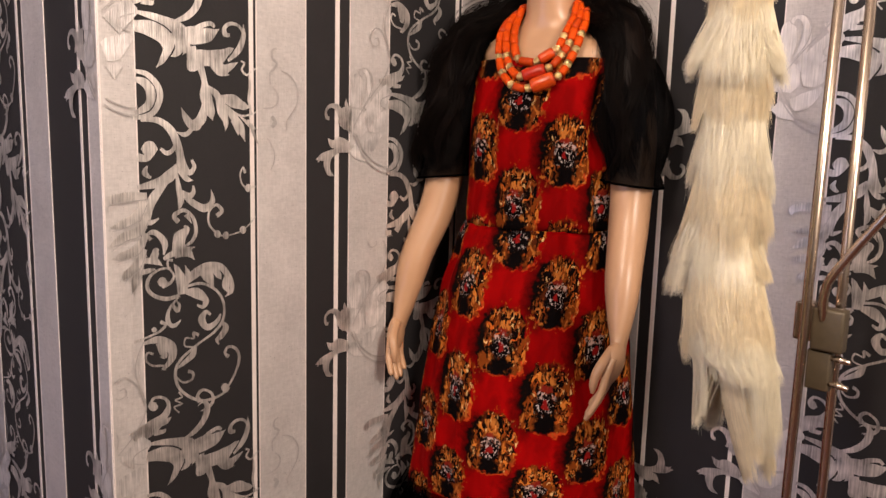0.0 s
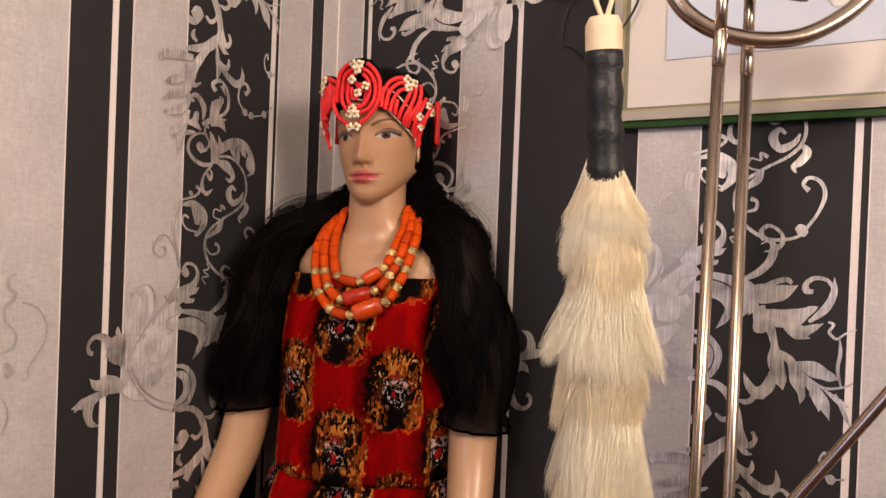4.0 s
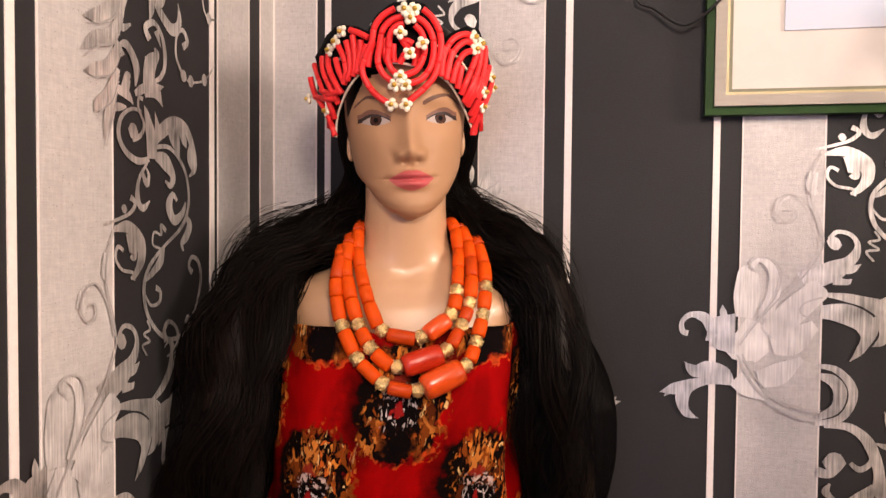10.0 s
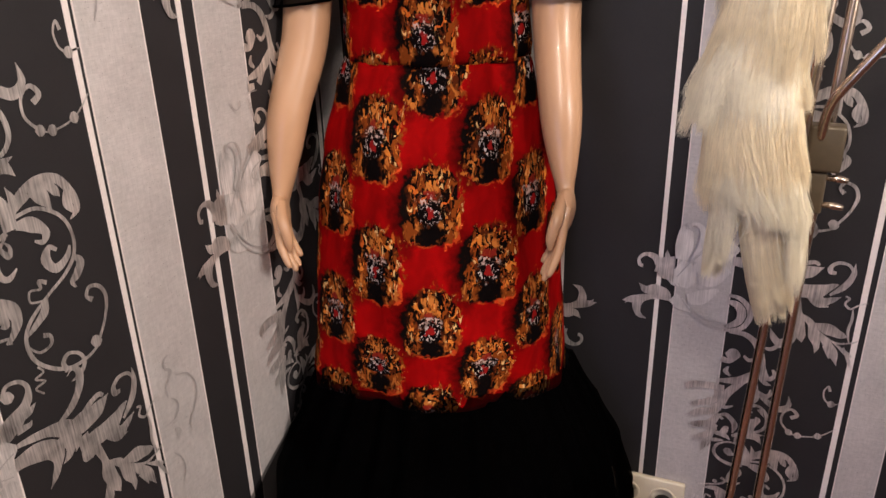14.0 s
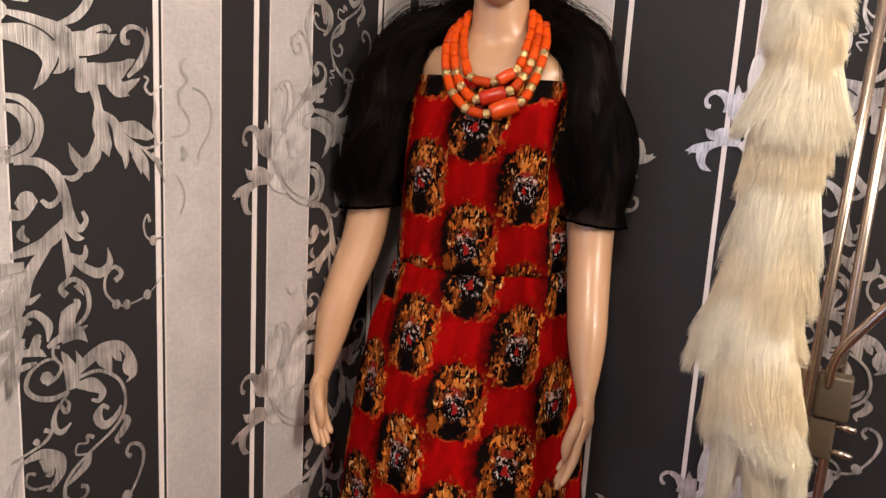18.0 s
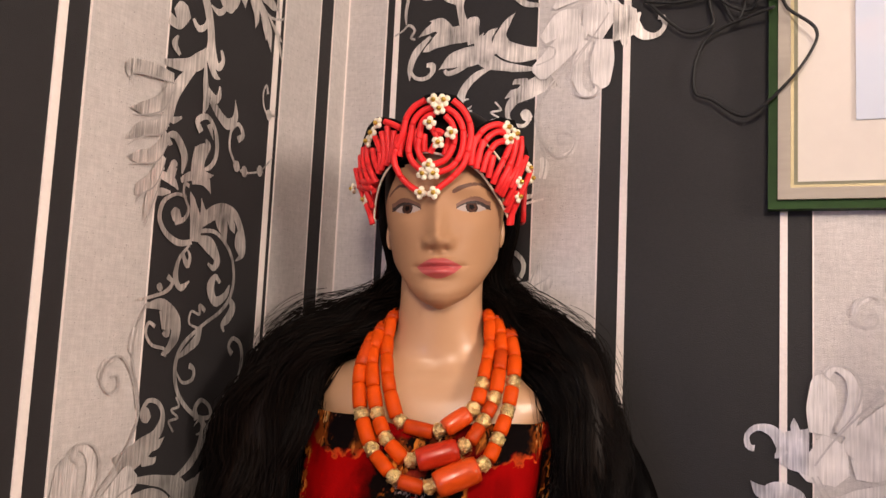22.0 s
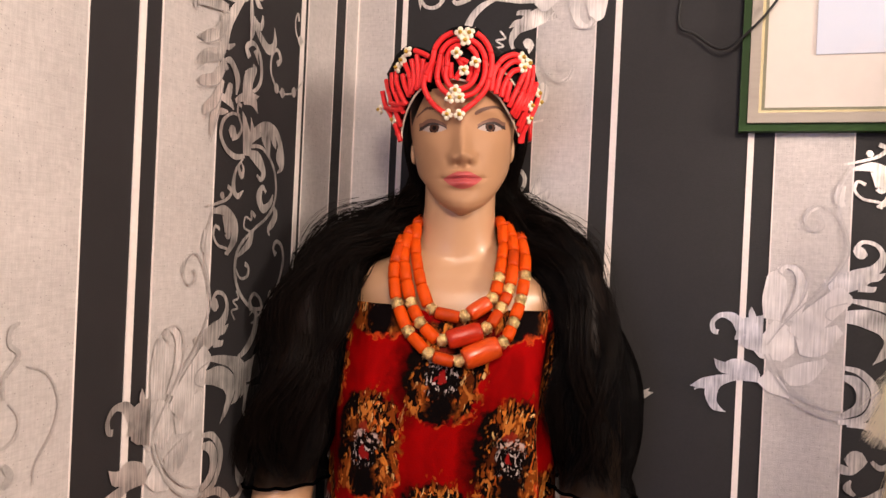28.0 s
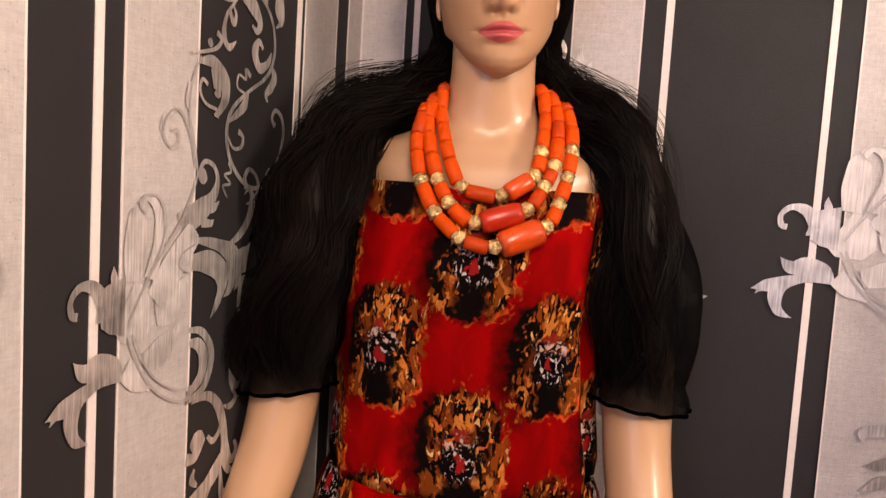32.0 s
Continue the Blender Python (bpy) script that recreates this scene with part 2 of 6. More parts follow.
def print_cloth():
    """Red velvet printed with staggered brown, gold and black medallions, laid out by the cloth's own UV in metres."""
    m = bpy.data.materials.new("red_medallion_velvet")
    m.use_nodes = True
    nt = m.node_tree
    n, link = nt.nodes, nt.links.new
    b = n["Principled BSDF"]

    def math_node(op, a, c=None, clamp=False):
        k = n.new("ShaderNodeMath")
        k.operation, k.use_clamp = op, clamp
        for slot, v in enumerate((a, c)):
            if v is None:
                continue
            if isinstance(v, (int, float)):
                k.inputs[slot].default_value = v
            else:
                link(v, k.inputs[slot])
        return k.outputs[0]

    uv = n.new("ShaderNodeUVMap")
    warp = n.new("ShaderNodeTexNoise")
    warp.inputs["Scale"].default_value, warp.inputs["Detail"].default_value = 75, 4
    link(uv.outputs[0], warp.inputs["Vector"])
    sw = n.new("ShaderNodeSeparateColor")
    link(warp.outputs["Color"], sw.inputs[0])
    sep = n.new("ShaderNodeSeparateXYZ")
    link(uv.outputs[0], sep.inputs[0])
    wx = math_node("MULTIPLY", math_node("SUBTRACT", sw.outputs[0], 0.5), 0.030)
    wy = math_node("MULTIPLY", math_node("SUBTRACT", sw.outputs[1], 0.5), 0.034)

    def lattice(ou, ov, pu=0.187, pv=0.197):
        fx = math_node("SUBTRACT", math_node("FRACT", math_node("ADD", math_node("DIVIDE", math_node("SUBTRACT", sep.outputs[0], ou), pu), 20.5)), 0.5)
        fy = math_node("SUBTRACT", math_node("FRACT", math_node("ADD", math_node("DIVIDE", math_node("SUBTRACT", sep.outputs[1], ov), pv), 20.5)), 0.5)
        return math_node("ADD", math_node("MULTIPLY", fx, pu), wx), math_node("ADD", math_node("MULTIPLY", fy, pv), wy)

    x = y = None

    def blob(cx, cy, rx, ry, soft=0.25, power=2.6):
        dx = math_node("DIVIDE", math_node("SUBTRACT", x, cx), rx)
        dy = math_node("DIVIDE", math_node("SUBTRACT", y, cy), ry)
        d = math_node("ADD", math_node("POWER", math_node("ABSOLUTE", dx), power), math_node("POWER", math_node("ABSOLUTE", dy), power))
        r = n.new("ShaderNodeMapRange")
        r.inputs["From Min"].default_value, r.inputs["From Max"].default_value = 1 - soft, 1 + soft
        r.inputs["To Min"].default_value, r.inputs["To Max"].default_value = 1, 0
        link(d, r.inputs["Value"])
        return r.outputs["Result"]

    def streaks(scale, lo, hi, seed, sy=0.45):
        mp, no, r = n.new("ShaderNodeMapping"), n.new("ShaderNodeTexNoise"), n.new("ShaderNodeMapRange")
        mp.inputs["Scale"].default_value, mp.inputs["Location"].default_value = (1, sy, 1), (seed, seed, 0)
        link(uv.outputs[0], mp.inputs["Vector"])
        no.inputs["Scale"].default_value, no.inputs["Detail"].default_value = scale, 2
        no.inputs["Distortion"].default_value = 0.9
        link(mp.outputs["Vector"], no.inputs["Vector"])
        r.inputs["From Min"].default_value, r.inputs["From Max"].default_value = lo, hi
        link(no.outputs["Fac"], r.inputs["Value"])
        return r.outputs["Result"]

    def mixed(a, colour, fac):
        k = n.new("ShaderNodeMix")
        k.data_type = "RGBA"
        if isinstance(a, tuple):
            k.inputs[6].default_value = (*a, 1)
        else:
            link(a, k.inputs[6])
        k.inputs[7].default_value = (*colour, 1)
        link(fac, k.inputs[0])
        return k.outputs[2]

    mul = lambda *v: math_node("MULTIPLY", v[0], v[1]) if len(v) == 2 else math_node("MULTIPLY", mul(*v[:-1]), v[-1])
    c = mixed((0.195, 0.0007, 0.0008), (0.290, 0.0010, 0.0011), streaks(30, 0.35, 0.65, 3.0))
    for x, y in (lattice(0.0, 0.0), lattice(0.0935, 0.0985)):
        # soft dark side, bright ragged fringe below, black ground with brown, gold and ember tufts
        c = mixed(c, (0.016, 0.0004, 0.0004), mul(blob(-0.036, -0.012, 0.026, 0.058, 0.85, 2.0), 0.9))
        c = mixed(c, (0.58, 0.060, 0.010), mul(blob(0.006, -0.036, 0.0430, 0.0365, 0.06, 3.0), streaks(60, 0.42, 0.50, 23.0, 1.0)))
        c = mixed(c, (0.0040, 0.0018, 0.0014), blob(0.000, -0.006, 0.0460, 0.0640, 0.16, 2.8))
        c = mixed(c, (0.46, 0.090, 0.011), mul(blob(0.010, 0.004, 0.0400, 0.0600, 0.30, 2.6), streaks(105, 0.60, 0.64, 27.0, 0.6)))
        body = blob(0.006, 0.008, 0.040, 0.052, 0.4, 2.4)
        c = mixed(c, (0.075, 0.014, 0.003), mul(body, streaks(85, 0.54, 0.60, 31.0, 0.5)))
        for side in (blob(0.038, -0.004, 0.014, 0.046, 0.6), blob(-0.027, -0.020, 0.010, 0.022, 0.6), blob(0.003, 0.040, 0.028, 0.018, 0.6), blob(-0.020, 0.024, 0.012, 0.016, 0.6), blob(0.022, 0.026, 0.012, 0.018, 0.6),
                     blob(0.033, -0.040, 0.011, 0.018, 0.7), blob(-0.034, -0.044, 0.009, 0.016, 0.7)):
            c = mixed(c, (0.19, 0.040, 0.005), mul(side, streaks(95, 0.54, 0.59, 7.0, 0.5)))
            c = mixed(c, (0.58, 0.175, 0.024), mul(side, streaks(105, 0.595, 0.63, 13.0, 0.5)))
            c = mixed(c, (0.70, 0.42, 0.16), mul(side, streaks(140, 0.64, 0.68, 19.0, 0.4)))
        for side in (blob(0.027, -0.046, 0.015, 0.020, 0.5), blob(-0.027, -0.046, 0.014, 0.020, 0.5)):
            c = mixed(c, (0.17, 0.036, 0.005), mul(side, streaks(80, 0.50, 0.56, 47.0, 0.5)))
            c = mixed(c, (0.42, 0.13, 0.022), mul(side, streaks(110, 0.57, 0.62, 53.0, 0.4)))
        c = mixed(c, (0.46, 0.15, 0.026), mul(blob(0.001, 0.030, 0.012, 0.018, 0.6), streaks(150, 0.49, 0.55, 17.0)))
        c = mixed(c, (0.20, 0.014, 0.008), mul(blob(0.0, 0.014, 0.010, 0.006, 0.5), 0.9))
        c = mixed(c, (0.48, 0.33, 0.28), mul(blob(0.0, 0.003, 0.019, 0.0065, 0.5), streaks(170, 0.49, 0.56, 5.0, 0.8)))
        c = mixed(c, (0.003, 0.0015, 0.0015), blob(0.0, -0.017, 0.019, 0.0175, 0.3))
        c = mixed(c, (0.52, 0.42, 0.38), mul(blob(0.0, -0.018, 0.017, 0.016, 0.5), streaks(240, 0.58, 0.61, 41.0, 0.5)))
        c = mixed(c, (0.22, 0.008, 0.007), blob(0.0, -0.015, 0.0060, 0.0080, 0.5))
        c = mixed(c, (0.003, 0.0015, 0.0015), blob(0.002, -0.048, 0.019, 0.016, 0.6))
    link(c, b.inputs["Base Color"])
    b.inputs["Roughness"].default_value = 0.75
    b.inputs["Sheen Weight"].default_value = 0.0
    b.inputs["Sheen Roughness"].default_value = 0.4
    b.inputs["Specular IOR Level"].default_value = 0.03
    bn, bu = n.new("ShaderNodeTexNoise"), n.new("ShaderNodeBump")
    bn.inputs["Scale"].default_value = 500
    link(uv.outputs[0], bn.inputs["Vector"])
    bu.inputs["Strength"].default_value, bu.inputs["Distance"].default_value = 0.3, 0.001
    link(bn.outputs["Fac"], bu.inputs["Height"])
    link(bu.outputs["Normal"], b.inputs["Normal"])
    return m


M_PRINT = print_cloth()

# ---- building helpers ----
def mesh_of(name, bm, mats, smooth=True):
    me = bpy.data.meshes.new(name)
    bmesh.ops.recalc_face_normals(bm, faces=bm.faces)
    bm.to_mesh(me)
    bm.free()
    for m in mats if isinstance(mats, (list, tuple)) else [mats]:
        me.materials.append(m)
    if smooth:
        me.polygons.foreach_set("use_smooth", [True] * len(me.polygons))
    return me


def part(name, bm, mat, parent, label="", smooth=True):
    ob = new(name, mesh_of(name, bm, mat, smooth))
    ob.parent = parent
    if label:
        tagged(ob, label)
    return ob


def thing(name, m, label, category, group="", kind=""):
    ob = new(name)
    ob.empty_display_size = 0.05
    ob.matrix_world = m
    return tagged(ob, label, category, group, kind)


def solid(name, bm, mat, m, label, category, group="", kind="", smooth=True):
    ob = new(name, mesh_of(name, bm, mat, smooth))
    ob.matrix_world = m
    return tagged(ob, label, category, group, kind)


def box(bm, lo, hi, bevel=0.0):
    lo, hi = Vector(lo), Vector(hi)
    r = bmesh.ops.create_cube(bm, size=1)
    for v in r["verts"]:
        v.co = Vector([lo[i] + (v.co[i] + 0.5) * (hi[i] - lo[i]) for i in range(3)])
    if bevel:
        bmesh.ops.bevel(bm, geom=list({e for v in r["verts"] for e in v.link_edges}), offset=bevel, segments=2, affect="EDGES", profile=0.6)
    return bm


def spline(pts, n=8, closed=False):
    """Points along a smooth line through pts."""
    p = [Vector(q) for q in pts]
    out, k = [], len(p)
    for i in range(k if closed else k - 1):
        a = p[(i - 1) % k] if closed or i else p[0]
        b, c = p[i], p[(i + 1) % k]
        d = p[(i + 2) % k] if closed or i + 2 < k else p[-1]
        for j in range(n):
            t = j / n
            out.append(0.5 * (2 * b + (c - a) * t + (2 * a - 5 * b + 4 * c - d) * t * t + (3 * b - a - 3 * c + d) * t ** 3))
    return out if closed else out + [p[-1]]


def tube(bm, pts, radius, seg=8, closed=False, caps=True, flat=1.0, side=None):
    """A round bar along pts; radius is a number or a function of the way along from 0 to 1."""
    pts = [Vector(q) for q in pts]
    k = len(pts)
    rings = []
    for i, p in enumerate(pts):
        a, c = (pts[i - 1], pts[(i + 1) % k]) if closed else (pts[max(i - 1, 0)], pts[min(i + 1, k - 1)])
        d = (c - a).normalized()
        if side is None:
            side = d.orthogonal().normalized()
        side = (side - d * side.dot(d)).normalized()
        up = d.cross(side)
        r = radius(i / max(k - 1, 1)) if callable(radius) else radius
        fl = flat(i / max(k - 1, 1)) if callable(flat) else flat
        rings.append([bm.verts.new(p + r * (math.cos(s) * side + fl * math.sin(s) * up)) for s in (2 * math.pi * j / seg for j in range(seg))])
    for i in range(k if closed else k - 1):
        a, c = rings[i], rings[(i + 1) % k]
        for j in range(seg):
            bm.faces.new((a[j], a[(j + 1) % seg], c[(j + 1) % seg], c[j]))
    if caps and not closed:
        bm.faces.new(rings[0][::-1])
        bm.faces.new(rings[-1])
    return bm


def lathe(bm, profile, seg=24, axis="z", at=(0, 0, 0), m=None):
    """A turned body from (radius, height) pairs."""
    rings = []
    for r, h in profile:
        ring = []
        for j in range(seg):
            s = 2 * math.pi * j / seg
            v = Vector((r * math.cos(s), r * math.sin(s), h))
            v = (m @ v if m else v) + Vector(at)
            ring.append(bm.verts.new(v))
        rings.append(ring)
    for a, c in zip(rings, rings[1:]):
        for j in range(seg):
            bm.faces.new((a[j], a[(j + 1) % seg], c[(j + 1) % seg], c[j]))
    for ring in (rings[0], rings[-1]):
        bm.faces.new(ring)
    return bm


def loft(bm, rings, closed_ends=(True, True), loop=True):
    """A skin over rings of equally many points. Returns the rows of vertices."""
    rows = [[bm.verts.new(p) for p in ring] for ring in rings]
    k = len(rows[0])
    for a, c in zip(rows, rows[1:]):
        for j in range(k if loop else k - 1):
            bm.faces.new((a[j], a[(j + 1) % k], c[(j + 1) % k], c[j]))
    if loop and closed_ends[0]:
        bm.faces.new(rows[0][::-1])
    if loop and closed_ends[1]:
        bm.faces.new(rows[-1])
    return rows


def ease(a, b, t):
    t = min(max((t - a) / (b - a), 0.0), 1.0) if a != b else float(t > a)
    return t * t * (3 - 2 * t)


def along(table, z):
    """Smooth value from a short table of (z, value, ...) rows with z rising."""
    if z <= table[0][0]:
        return table[0][1:]
    for r, s in zip(table, table[1:]):
        if z <= s[0]:
            t = ease(r[0], s[0], z) * 0.5 + 0.5 * (z - r[0]) / (s[0] - r[0])
            return tuple(p + (q - p) * t for p, q in zip(r[1:], s[1:]))
    return table[-1][1:]

# ---- the room ----
XL, YR, YF = -1.179, 1.375, 0.453   # left wall, back wall, front face of the corner pier
TOP = 2.5


def wall(name, lo, hi, label):
    bm = bmesh.new()
    box(bm, lo, hi)
    return solid(name, bm, M_DARK, Matrix(), label, "wall", kind="structure", smooth=False)


wall_back = wall("wall_back", (XL - 0.2, YR, 0), (2.4, YR + 0.2, TOP), "back wall papered in charcoal and silver stripes with scrolls")
wall_left = wall("wall_left", (XL - 0.2, YF + 0.2, 0), (XL, YR, TOP), "side wall papered in charcoal and silver scroll stripes")
wall_pier = wall("wall_pier", (-2.6, YF, 0), (XL, YF + 0.2, TOP), "pier wall face papered in charcoal and silver stripes")
for nm, lo, hi in (("wall_west", (-2.8, -2.6, 0), (-2.6, YF + 0.2, TOP)), ("wall_south", (-2.6, -2.8, 0), (2.4, -2.6, TOP)),
                   ("wall_east", (2.4, -2.6, 0), (2.6, YR + 0.2, TOP))):
    bm = bmesh.new()
    box(bm, lo, hi)
    solid(nm, bm, M_PLASTER, Matrix(), "plain pale painted room wall", "wall", kind="structure", smooth=False)
bm = bmesh.new()
box(bm, (-2.8, -2.8, -0.1), (2.6, YR + 0.2, 0.0))
floor = solid("floor", bm, M_FLOOR, Matrix(), "red-brown laminate floor", "floor", kind="structure", smooth=False)
bm = bmesh.new()
box(bm, (-2.8, -2.8, TOP), (2.6, YR + 0.2, TOP + 0.1))
solid("ceiling", bm, M_CEIL, Matrix(), "plain white ceiling", "ceiling", kind="structure", smooth=False)


class Face:
    """A papered wall face: u runs along it, v is the height, h stands off it."""

    def __init__(self, origin, along_u, normal):
        self.o, self.u, self.n = Vector(origin), Vector(along_u), Vector(normal)

    def __call__(self, u, v, h):
        p = self.o + self.u * u + self.n * h
        return Vector((p.x, p.y, v))


BACK = Face((0, YR, 0), (1, 0, 0), (0, -1, 0))
LEFT = Face((XL, 0, 0), (0, 1, 0), (1, 0, 0))
PIER = Face((0, YF, 0), (1, 0, 0), (0, -1, 0))


def band(face, a, b, mat, name, owner, label, h=0.001):
    bm = bmesh.new()
    lo, hi = face(a, 0.05, 0), face(b, TOP, h)
    box(bm, [min(p, q) for p, q in zip(lo, hi)], [max(p, q) for p, q in zip(lo, hi)])
    return part(name, bm, mat, owner, label, smooth=False)


def bands(face, owner, silver, lines):
    for a, b in silver:
        band(face, a, b, M_SILVER, "silver_stripe", owner, "silver-grey textured paper stripe")
        for e in (a, b):
            band(face, e - 0.0009, e + 0.0009, M_LINE, "stripe_edge", owner, "thin pale stripe edge", 0.0014)
    for a, b in lines:
        band(face, a, b, M_LINE, "pale_line", owner, "narrow pale line", 0.0012)


bands(BACK, wall_back, [(XL + 0.002, -1.115), (-0.888, -0.803), (-0.5585, -0.464), (-0.2415, -0.175), (-0.053, 0.042), (0.268, 0.34), (0.46, 0.555)],
      [(-1.1025, -1.094), (-0.776, -0.767), (-0.593, -0.585), (-0.261, -0.2515), (-0.088, -0.079), (0.245, 0.2545), (0.427, 0.436)])
bands(LEFT, wall_left, [(1.332, YR - 0.002), (1.216, 1.298), (0.917, 1.0143), (0.717, 0.8176), (YF + 0.001, 0.507)],
      [(1.197, 1.207), (0.8830, 0.8925), (0.703, 0.711)])
bands(PIER, wall_pier, [(-1.223, XL - 0.001), (-1.51, -1.40), (-1.85, -1.76), (-2.14, -2.05)], [(-1.258, -1.25), (-1.545, -1.535), (-1.93, -1.922)])

# ---- the printed scrollwork: one repeat is 720 design units high; a unit is 0.95 mm ----
UNIT, REPEAT = 0.00096, 0.684
SCROLL, FLOURISH, TONAL, TONAL_LINES = [], [], [], []


def stroke(store, pts, *widths, n=6):
    """A tapering brush stroke through pts; the widths are spread evenly along it."""
    line = spline([(x, y, 0) for x, y in pts], n)
    k = len(line) - 1
    out = []
    for i, p in enumerate(line):
        a, c = line[max(i - 1, 0)], line[min(i + 1, k)]
        d = (c - a).normalized()
        f = i / k * (len(widths) - 1)
        j = min(int(f), len(widths) - 2)
        w = widths[j] + (widths[j + 1] - widths[j]) * ease(0, 1, f - j)
        s = Vector((-d.y, d.x, 0)) * max(w, 0.6) / 2
        out.append((p + s, p - s))
    store.append(out)


def dot(store, x, y, r):
    stroke(store, [(x - r, y), (x - r * 0.5, y), (x, y), (x + r * 0.5, y), (x + r, y)], 0.5, 1.7 * r, 2 * r, 1.7 * r, 0.5, n=2)


S = lambda pts, *w: stroke(SCROLL, pts, *w)
# leafy spray
S([(240, 26), (270, 34), (300, 46), (322, 62), (332, 82)], 5, 12, 22, 14)
S([(305, 44), (330, 35), (347, 18), (351, -2), (343, -13), (333, -8)], 5, 12, 13, 6, 1)
S([(308, 62), (340, 66), (365, 66), (388, 56)], 16, 30, 24, 1)
S([(340, 60), (356, 50), (372, 47), (379, 53)], 12, 8, 5)
S([(310, 58), (320, 78), (313, 94), (302, 101)], 26, 26, 12, 1)
S([(322, 70), (330, 85), (322, 98)], 18, 12, 1)
S([(240, 50), (265, 54), (290, 68), (297, 85), (288, 106), (277, 119)], 18, 26, 24, 12, 1)
S([(285, 62), (300, 72), (306, 78)], 16, 8, 1)
S([(333, 92), (355, 102), (385, 102), (405, 92), (416, 87)], 8, 26, 26, 12, 1)
S([(370, 104), (392, 122), (408, 118), (424, 110)], 14, 22, 12, 1)
S([(385, 115), (396, 128), (408, 131)], 16, 8, 1)
S([(405, 108), (425, 90), (434, 70), (434, 48)], 5, 12, 10, 1)
S([(434, 64), (425, 51), (409, 47), (398, 54), (399, 64), (408, 66)], 4, 5, 7, 9, 6)
S([(337, 84), (340, 104), (350, 122)], 16, 20, 14)
S([(338, 100), (336, 118), (344, 125)], 14, 12, 1)
S([(352, 112), (361, 140), (364, 165), (372, 190), (377, 207)], 14, 10, 22, 18, 1)
S([(366, 150), (385, 165), (395, 190), (402, 210), (401, 224)], 6, 12, 20, 10, 1)
S([(388, 166), (415, 174), (435, 182), (449, 185)], 4, 22, 14, 1)
S([(395, 178), (418, 202), (430, 218), (440, 242)], 3, 14, 16, 1)
S([(415, 205), (424, 218), (426, 232)], 10, 12, 1)
S([(395, 176), (428, 198), (455, 195), (466, 189)], 3, 4, 3, 2)
S([(430, 200), (452, 216), (464, 222)], 3, 8, 1)
S([(445, 205), (458, 230), (466, 246)], 3, 6, 1)
S([(363, 178), (356, 205), (341, 214), (330, 205), (321, 186)], 10, 18, 16, 12, 1)
S([(341, 212), (336, 225), (326, 231), (313, 227)], 6, 8, 8, 2)
S([(356, 204), (350, 218), (340, 224)], 12, 10, 1)
S([(446, 132), (448, 150), (446, 172), (452, 196)], 2, 5, 5, 2)
S([(430, 108), (437, 112), (432, 122), (442, 131), (452, 124), (466, 118)], 3, 4, 4, 3, 2)
# roundel at the panel's edge and the scroll below it
S([(240, 124), (262, 130), (280, 150), (283, 172), (270, 196), (240, 204)], 6, 9, 11, 10, 7)
S([(242, 138), (258, 144), (268, 160), (264, 182), (242, 196)], 8, 14, 16, 14, 8)
S([(252, 206), (280, 207), (301, 222), (313, 245), (319, 270), (315, 292)], 7, 11, 14, 13, 10)
dot(SCROLL, 266, 256, 14)
S([(246, 270), (260, 272), (272, 264)], 14, 12, 6)
S([(312, 236), (308, 254), (296, 263), (285, 255)], 6, 7, 8, 5)
S([(316, 250), (323, 282), (335, 296), (344, 286), (339, 274)], 8, 14, 10, 7, 5)
S([(314, 284), (300, 302), (280, 314), (246, 323)], 10, 20, 16, 8)
S([(262, 285), (258, 297), (268, 306)], 3, 10, 5)
S([(300, 305), (273, 340), (262, 368), (266, 384), (282, 376)], 8, 16, 16, 9, 3)
S([(262, 345), (250, 352), (248, 360)], 16, 10, 1)
S([(260, 372), (258, 388), (262, 394)], 16, 10, 1)
S([(315, 288), (330, 306), (342, 309)], 10, 10, 1)
S([(312, 296), (317, 328), (320, 345), (316, 362)], 4, 10, 11, 1)
S([(318, 328), (334, 336), (342, 330), (342, 318)], 8, 11, 8, 3)
S([(322, 334), (345, 350), (364, 357), (378, 345), (375, 324)], 6, 12, 14, 10, 1)
# bead drops
S([(441, 296), (437, 286), (431, 298), (435, 314), (446, 322)], 5, 3, 3, 3)
dot(SCROLL, 447, 321, 7)
S([(447, 321), (464, 318)], 3, 2)
S([(386, 370), (396, 361), (385, 351), (372, 363), (372, 385), (388, 402)], 8, 7, 4, 4, 4)
for bx, by in ((388, 402), (404, 404), (438, 394)):
    dot(SCROLL, bx, by, 7)
S([(388, 402), (404, 405), (438, 394), (464, 370)], 2.5, 2.5, 2)
# small plant
S([(316, 382), (308, 371), (325, 361), (342, 374), (347, 400), (336, 419), (314, 428)], 9, 8, 6, 7, 6, 2)
S([(330, 368), (340, 384)], 10, 1)
S([(316, 432), (318, 410), (330, 395), (326, 388)], 22, 22, 12, 3)
S([(314, 415), (308, 402)], 14, 1)
S([(308, 440), (330, 434), (345, 448)], 14, 18, 1)
S([(328, 432), (346, 425)], 14, 1)
S([(290, 448), (302, 440), (322, 430)], 6, 10, 16)
S([(268, 414), (262, 405), (275, 401), (291, 418), (290, 440)], 7, 5, 10, 12, 3)
S([(248, 452), (275, 452), (288, 460)], 8, 12, 2)
S([(272, 450), (277, 434), (282, 432)], 14, 12, 3)
S([(246, 428), (254, 440), (262, 444)], 14, 12, 1)
